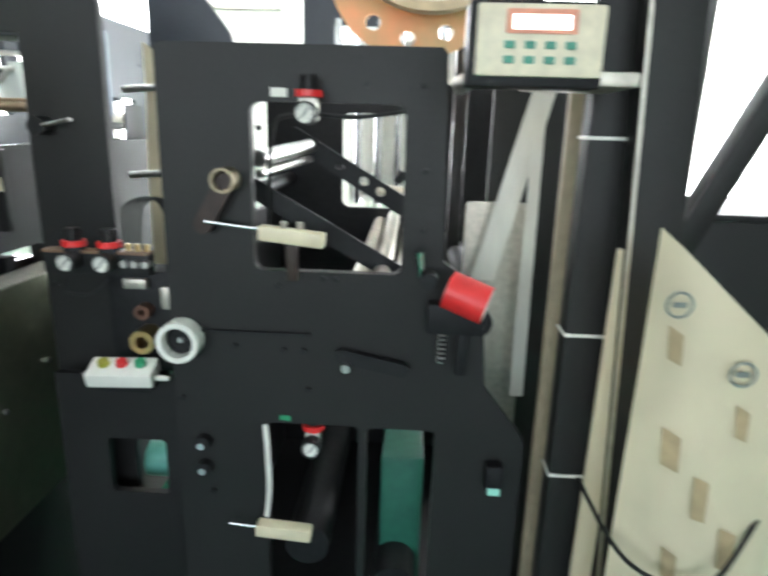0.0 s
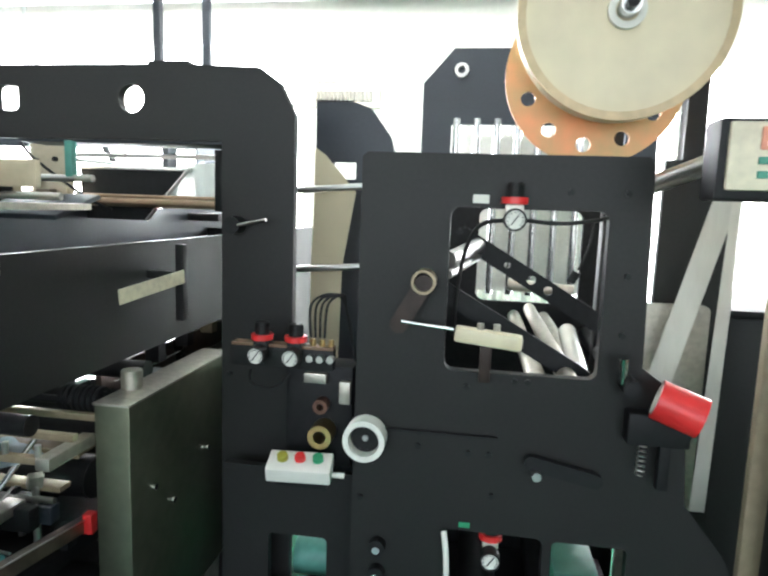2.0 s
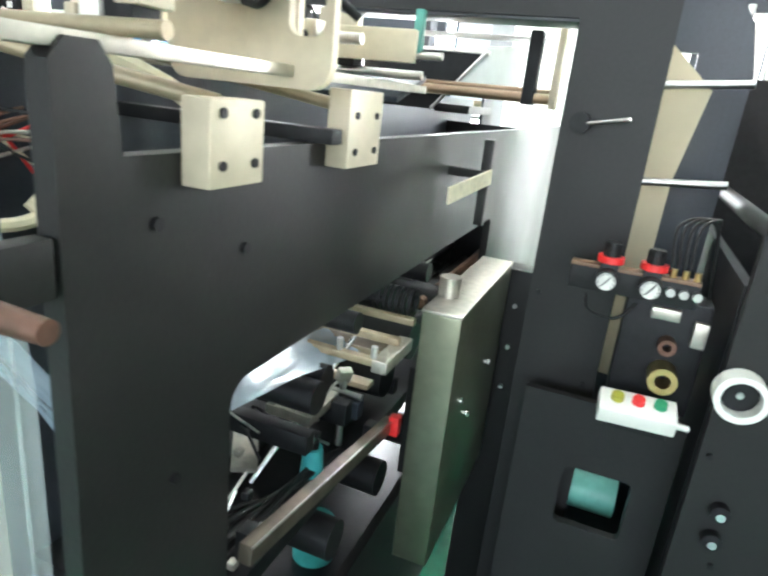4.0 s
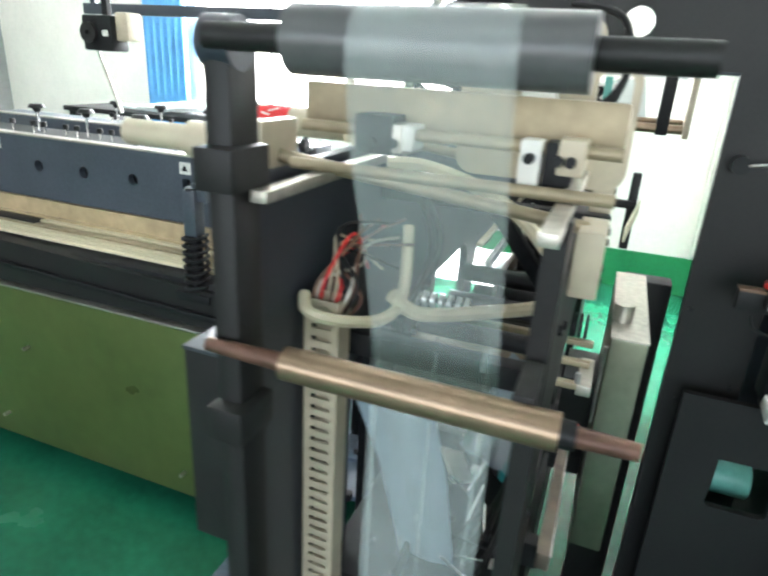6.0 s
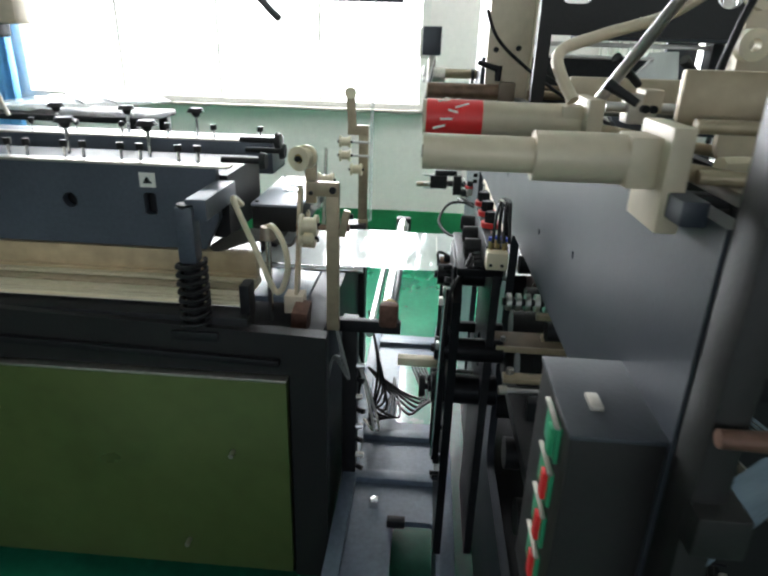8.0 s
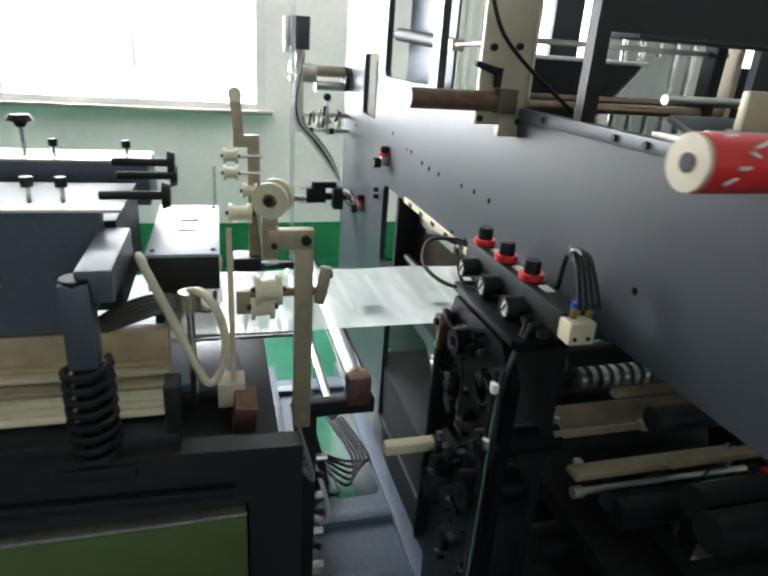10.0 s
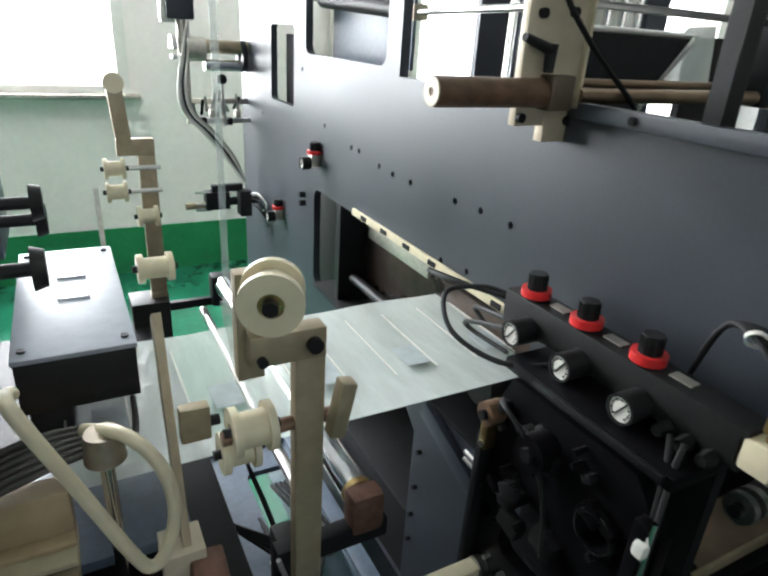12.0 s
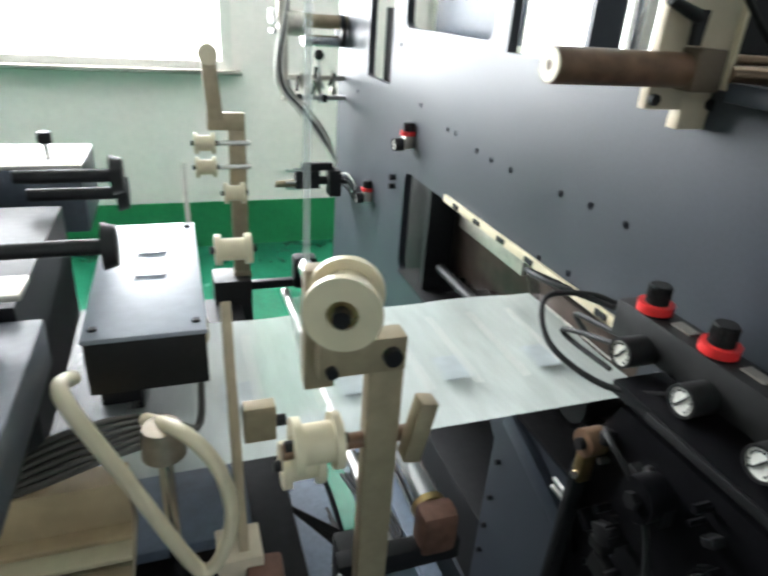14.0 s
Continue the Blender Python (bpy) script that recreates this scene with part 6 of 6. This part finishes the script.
part("arm", box(B(), (-2.02, 1.88, 1.34), (0.06, 0.26, 0.06), 0.006), BEAM, cbm)
wl = solo("warning_sticker", box(B(), (-2.255, 1.977, 1.365), (0.05, 0.003, 0.045)), PAPER, "small white warning sticker with black triangle", "sticker")
tri = part("triangle", plate(B(), "y", 1.9735, 0.001, [(-2.27, 1.355), (-2.24, 1.355), (-2.255, 1.378)]), DARK, wl)
wl2 = solo("warning_sticker", box(B(), (-3.25, 1.977, 1.365), (0.05, 0.003, 0.045)), PAPER, "small white warning sticker with black triangle", "sticker")

sc_ = thing("spring_column", "black press column with a heavy coil spring", "spring column", (-2.05, 1.76, 1.0))
part("column", box(B(), (-2.05, 1.76, 1.27), (0.05, 0.05, 0.16), 0.006), BEAM, sc_)
part("cap", cyl(B(), (-2.05, 1.76, 1.345), (-2.05, 1.76, 1.355), 0.025), DARK, sc_)
part("rod", cyl(B(), (-2.05, 1.76, 0.96), (-2.05, 1.76, 1.2), 0.024), DARK, sc_)
sg = tube(B(), [(-2.05 + 0.04 * math.cos(k * math.tau / 10), 1.76 + 0.04 * math.sin(k * math.tau / 10), 0.985 + 0.00255 * k) for k in range(82)], 0.0075, 8, 1)
part("coil_spring", sg, DARK, sc_)
part("foot", box(B(), (-2.05, 1.77, 0.97), (0.14, 0.09, 0.03), 0.004), DARK, sc_)


def clamp_knob(x, y, z):
    k = part("clamp_knob", cyl(B(), (x, y, z - 0.1), (x, y, z), 0.006, seg=12), CHROME, cbm, "black mushroom clamp knob on a steel stem")
    c = cyl(B(), (x, y, z), (x, y, z + 0.016), 0.035, 0.026, 18)
    cyl(c, (x, y, z - 0.018), (x, y, z), 0.011, 0.02, 14)
    part("cap", c, RUBBER, k)


for x, y, z in ((-2.295, 2.1, 1.512), (-2.565, 2.1, 1.512), (-2.85, 2.1, 1.512), (-3.13, 2.1, 1.512), (-2.335, 2.62, 1.50), (-2.62, 2.62, 1.50), (-2.915, 2.62, 1.50), (-3.2, 2.62, 1.50)):
    clamp_knob(x, y, z)
for k in range(20):
    x, y = -2.06 - 0.062 * k, 2.06 if k % 3 else 2.56
    a_ = part("adjusting_screw", cyl(B(), (x, y, 1.38), (x, y, 1.445), 0.005, seg=10), CHROME, cbm)
    part("head", cyl(B(), (x, y, 1.442), (x, y, 1.462), 0.012, seg=14), RUBBER, a_)
for y, z in ((2.1, 1.415), (2.3, 1.45), (2.36, 1.405)):
    a_ = part("hand_knob", cyl(B(), (-2.06, y, z), (-1.93, y, z), 0.01, seg=14), RUBBER, cbm)
    part("grip", cyl(B(), (-1.932, y, z), (-1.915, y, z), 0.03, 0.025, 18), RUBBER, a_)

gbx = thing("terminal_box", "steel box with pale grey lid on a near-black case and two small hinges", "terminal box", (-1.93, 2.4, 1.25))
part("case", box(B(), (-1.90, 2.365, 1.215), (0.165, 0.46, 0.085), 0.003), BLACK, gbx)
# Lid colour is much paler than the case below it.
part("lid", box(B(), (-1.90, 2.365, 1.262), (0.17, 0.465, 0.008), 0.002), mat("pale_lid_grey", (0.3, 0.33, 0.38), 0.35, 0.0, 0.08, 40, 0.02), gbx)
for y in (2.34, 2.44):
    part("hinge", box(B(), (-1.895, y, 1.268), (0.05, 0.022, 0.005), 0.001), CHROME, gbx)
for x, y in ((-1.97, 2.16), (-1.83, 2.16), (-1.97, 2.57), (-1.83, 2.57)):
    part("screw", cyl(B(), (x, y, 1.264), (x, y, 1.27), 0.006, seg=10), DARK, gbx)
part("bracket", box(B(), (-1.95, 2.4, 1.1), (0.06, 0.4, 0.15), 0.004), DARK, gbx)

# roller arms beside the table end
post = thing("roller_post", "tan plated flat steel post with nylon pulleys", "roller stand", (-1.66, 1.82, 1.0))
part("upright", box(B(), (-1.657, 1.82, 1.185), (0.036, 0.022, 0.42), 0.002), TAN, post)
part("top_arm", box(B(), (-1.683, 1.82, 1.4), (0.088, 0.026, 0.038), 0.002), TAN, post)
part("side_plate", box(B(), (-1.72, 1.84, 1.42), (0.03, 0.02, 0.13), 0.002), TAN, post)
part("clamp", box(B(), (-1.622, 1.80, 1.31), (0.02, 0.022, 0.075), 0.003, Euler((0, 0.2, 0))), TAN, post)
part("shaft", cyl(B(), (-1.76, 1.82, 1.29), (-1.61, 1.82, 1.29), 0.009, seg=12), BROWN, post)
part("bolt", cyl(B(), (-1.655, 1.809, 1.40), (-1.655, 1.798, 1.40), 0.0095, seg=12), DARK, post)
part("bolt", cyl(B(), (-1.715, 1.809, 1.39), (-1.715, 1.80, 1.39), 0.006, seg=12), DARK, post)
part("clamp_bolt", cyl(B(), (-1.612, 1.82, 1.325), (-1.6, 1.82, 1.325), 0.008, seg=12), DARK, post)


def pulley(bm_at, axis, r, w, parent, name="pulley"):
    c, a = Vector(bm_at), Vector(axis)
    p = part(name, ring(B(), c - a * w / 2, c - a * w * 0.32, r, r * 0.4), CREAM, parent)
    b = ring(B(), c - a * w * 0.32, c + a * w * 0.32, r * 0.72, r * 0.4)
    ring(b, c + a * w * 0.32, c + a * w / 2, r, r * 0.4)
    part("groove", b, CREAM, p)
    part("bearing", ring(B(), c - a * (w / 2 - 0.003), c + a * (w / 2 - 0.003), r * 0.4, r * 0.22), BRASS, p)
    part("axle", cyl(B(), c - a * (w / 2 + 0.008), c + a * (w / 2 + 0.008), r * 0.24, seg=12), DARK, p)
    return p


pulley((-1.722, 1.745, 1.495), (0.35, 0.93, 0), 0.031, 0.045, post, "big_pulley")
pulley((-1.725, 1.82, 1.295), (1, 0, 0), 0.03, 0.05, post)
pulley((-1.735, 1.845, 1.25), (1, 0, 0), 0.026, 0.045, post)
arm2 = thing("roller_stand", "stepped tan steel arm with nylon pulleys", "roller stand", (-1.75, 2.9, 1.1))
part("upright", box(B(), (-1.69, 2.9, 1.22), (0.042, 0.022, 0.44), 0.002), TAN, arm2)
part("step", box(B(), (-1.715, 2.9, 1.42), (0.09, 0.027, 0.042), 0.002), TAN, arm2)
part("top", box(B(), (-1.745, 2.9, 1.50), (0.036, 0.032, 0.15), 0.002, Euler((0, -0.08, 0))), TAN, arm2)
part("top_wheel", cyl(B(), (-1.75, 2.88, 1.575), (-1.75, 2.92, 1.575), 0.024), CREAM, arm2)
part("foot", box(B(), (-1.69, 2.9, 0.99), (0.045, 0.03, 0.05), 0.003), TAN, arm2)
for z in (1.37, 1.31):
    pulley((-1.77, 2.88, z), (1, 0, 0), 0.026, 0.05, arm2)
    part("shaft", cyl(B(), (-1.76, 2.88, z), (-1.66, 2.88, z), 0.006, seg=10), STEEL, arm2)
pulley((-1.71, 2.80, 1.265), (1, 0, 0), 0.026, 0.05, arm2)
lev = thing("guide_lever", "narrow tan lever plate with small pulleys", "guide lever", (-1.79, 2.0, 1.1))
part("lever", plate(B(), "x", -1.80, 0.012, [(1.93, 1.02), (1.965, 1.02), (2.06, 1.34), (2.03, 1.36)]), TAN, lev)
part("lever", plate(B(), "x", -1.83, 0.01, [(2.6, 1.05), (2.63, 1.05), (2.72, 1.36), (2.69, 1.37)]), ALU, lev)
part("block", box(B(), (-1.762, 1.99, 1.2), (0.042, 0.022, 0.055), 0.003), TAN, lev)
part("block_bolt", cyl(B(), (-1.741, 1.985, 1.2), (-1.728, 1.985, 1.2), 0.008, seg=8), DARK, lev)
part("foot_block", box(B(), (-1.80, 1.95, 1.0), (0.06, 0.06, 0.06), 0.003), BEIGE, lev)
part("lower_arm", box(B(), (-1.78, 1.92, 0.9), (0.05, 0.08, 0.22), 0.006, Euler((0.2, 0.1, 0))), RUST, lev)
pulley((-1.84, 2.25, 1.2), (0, 1, 0), 0.03, 0.04, lev)
pulley((-1.76, 2.3, 1.32), (1, 0, 0), 0.026, 0.06, lev)
solo("film_strip", box(B(), (-1.722, 1.868, 1.385), (0.028, 0.002, 0.12), 0, Euler((0.1, -0.15, 0))), FILM, "thin clear strip led over the pulley", "film web")
cv = tube(B(), [(-1.97, 1.99, 1.30), (-1.963, 1.9, 1.335), (-1.915, 1.9, 1.21), (-1.865, 1.9, 1.08), (-1.845, 1.9, 1.05), (-1.825, 1.9, 1.07), (-1.809, 1.9, 1.137), (-1.821, 1.9, 1.212), (-1.856, 1.92, 1.255), (-1.9, 2.0, 1.22)], 0.009, 12, 8)
solo("white_conduit", cv, CREAM, "cream flexible conduit hanging in a V from the box", "conduit")
hoses("black_cables", "bundle of grey brown cables arching under the terminal box",
      [[(-2.12, 2.0 + 0.01 * k, 1.12), (-2.03, 1.985 + 0.008 * k, 1.155 + 0.006 * k), (-1.95, 1.98 + 0.008 * k, 1.185 + 0.005 * k), (-1.89, 2.0 + 0.01 * k, 1.185), (-1.84, 2.06, 1.15), (-1.83, 2.15, 1.16)] for k in range(6)], 0.005, mat("grey_brown_cable", (0.06, 0.055, 0.045), 0.45), "cable")
rod = thing("guide_shaft", "steel guide shaft under the film", "shaft", (-1.8, 2.0, 1.1))
part("shaft", cyl(B(), (-2.0, 2.1, 1.06), (-1.6, 2.1, 1.06), 0.01), CHROME, rod)
pin_ = part("shaft", cyl(B(), (-1.88, 1.95, 0.92), (-1.88, 1.95, 1.215), 0.009), CHROME, rod)
part("cap", cyl(B(), (-1.88, 1.95, 1.205), (-1.88, 1.95, 1.245), 0.026, 0.022, 20), mat("stained_steel_cap", (0.3, 0.25, 0.19), 0.4, 0.6, 0.25), pin_)
part("plate", box(B(), (-1.9, 2.15, 0.98), (0.25, 0.3, 0.02), 0.003), BASEGREY, rod)
hm = thing("overhead_motor", "small black motor hung from the rail", "motor", (-2.56, 2.45, 1.85))
part("hanger", box(B(), (-3.0, 2.42, 2.82), (0.03, 0.03, 1.85), 0.003), DARK, hm)
part("body", box(B(), (-3.02, 2.42, 1.83), (0.17, 0.1, 0.15), 0.012), DARK, hm)
part("gear_case", box(B(), (-2.90, 2.44, 1.86), (0.07, 0.09, 0.12), 0.01), BEIGE, hm)
part("face", ring(B(), (-3.06, 2.355, 1.83), (-3.06, 2.37, 1.83), 0.045, 0.012), BLACK, hm)
part("label", box(B(), (-2.97, 2.368, 1.83), (0.03, 0.004, 0.025)), PAPER, hm)
part("arm", cyl(B(), (-3.08, 2.42, 1.77), (-3.0, 2.45, 1.48), 0.008, seg=12), ALU, hm)
solo("overhead_sprayer", tube(B(), [(-2.5, 4.2, 2.03), (-2.46, 4.15, 2.0), (-2.38, 4.1, 1.93), (-2.34, 4.08, 1.9)], 0.022, 12), RUBBER, "black nozzle hanging below the rail", "nozzle")
pile = thing("bag_pile", "loose pile of white plastic bags on the outfeed", "bag pile", (-3.3, 3.3, 1.41))
for k in range(6):
    part("bag", box(B(), (-3.55 + 0.12 * k, 3.3, 1.425 + 0.012 * k), (0.3, 0.3, 0.014), 0.006, Euler((0.02 * k, 0.03, 0.2 * k))), MILKY, pile)
outf = thing("outfeed_table", "dark outfeed table behind the cutter", "table", (-3.4, 3.3, 0))
part("top", box(B(), (-3.45, 3.3, 1.395), (1.3, 0.45, 0.03), 0.006), DARK, outf)
for x in (-4.05, -2.85):
    for y in (3.12, 3.48):
        part("leg", box(B(), (x, y, 0.69), (0.05, 0.05, 1.38), 0.004), DARK, outf)


def motions():
    """The machine indexes the film and then sends the punch carriage out and back, once in each cycle."""
    cycle, arrive = 1.36, 0.61
    out_y, home_y = 2.268, 1.86
    rows = [(0, pose(0, home_y, 0))]
    for k in range(10):
        t = arrive + cycle * k
        rows += [(t - 0.14, pose(0, home_y, 0)), (t, pose(0, out_y, 0)), (t + 0.36, pose(0, out_y, 0)), (t + 0.5, pose(0, home_y, 0))]
    rows.append((14, pose(0, home_y, 0)))
    walk(carriage, rows)
    starts = [12.55 - cycle * k for k in range(5, -2, -1)]
    for i, bag in enumerate(BAGS):
        def place(n):
            x = -1.289 + PITCH * (i - 4 + 5 - n)
            over = max(0.0, x + 0.99)
            return pose(x - over, 0, -0.12 * over)
        rows = [(0, place(-1))]
        for n, t in enumerate(starts):
            rows += [(t, place(n - 1))] + ([(t + 0.27, place(n))] if t + 0.27 < 14 else [])
        rows.append((14, place(len(starts) - 1.5)))
        walk(bag, rows)


motions()
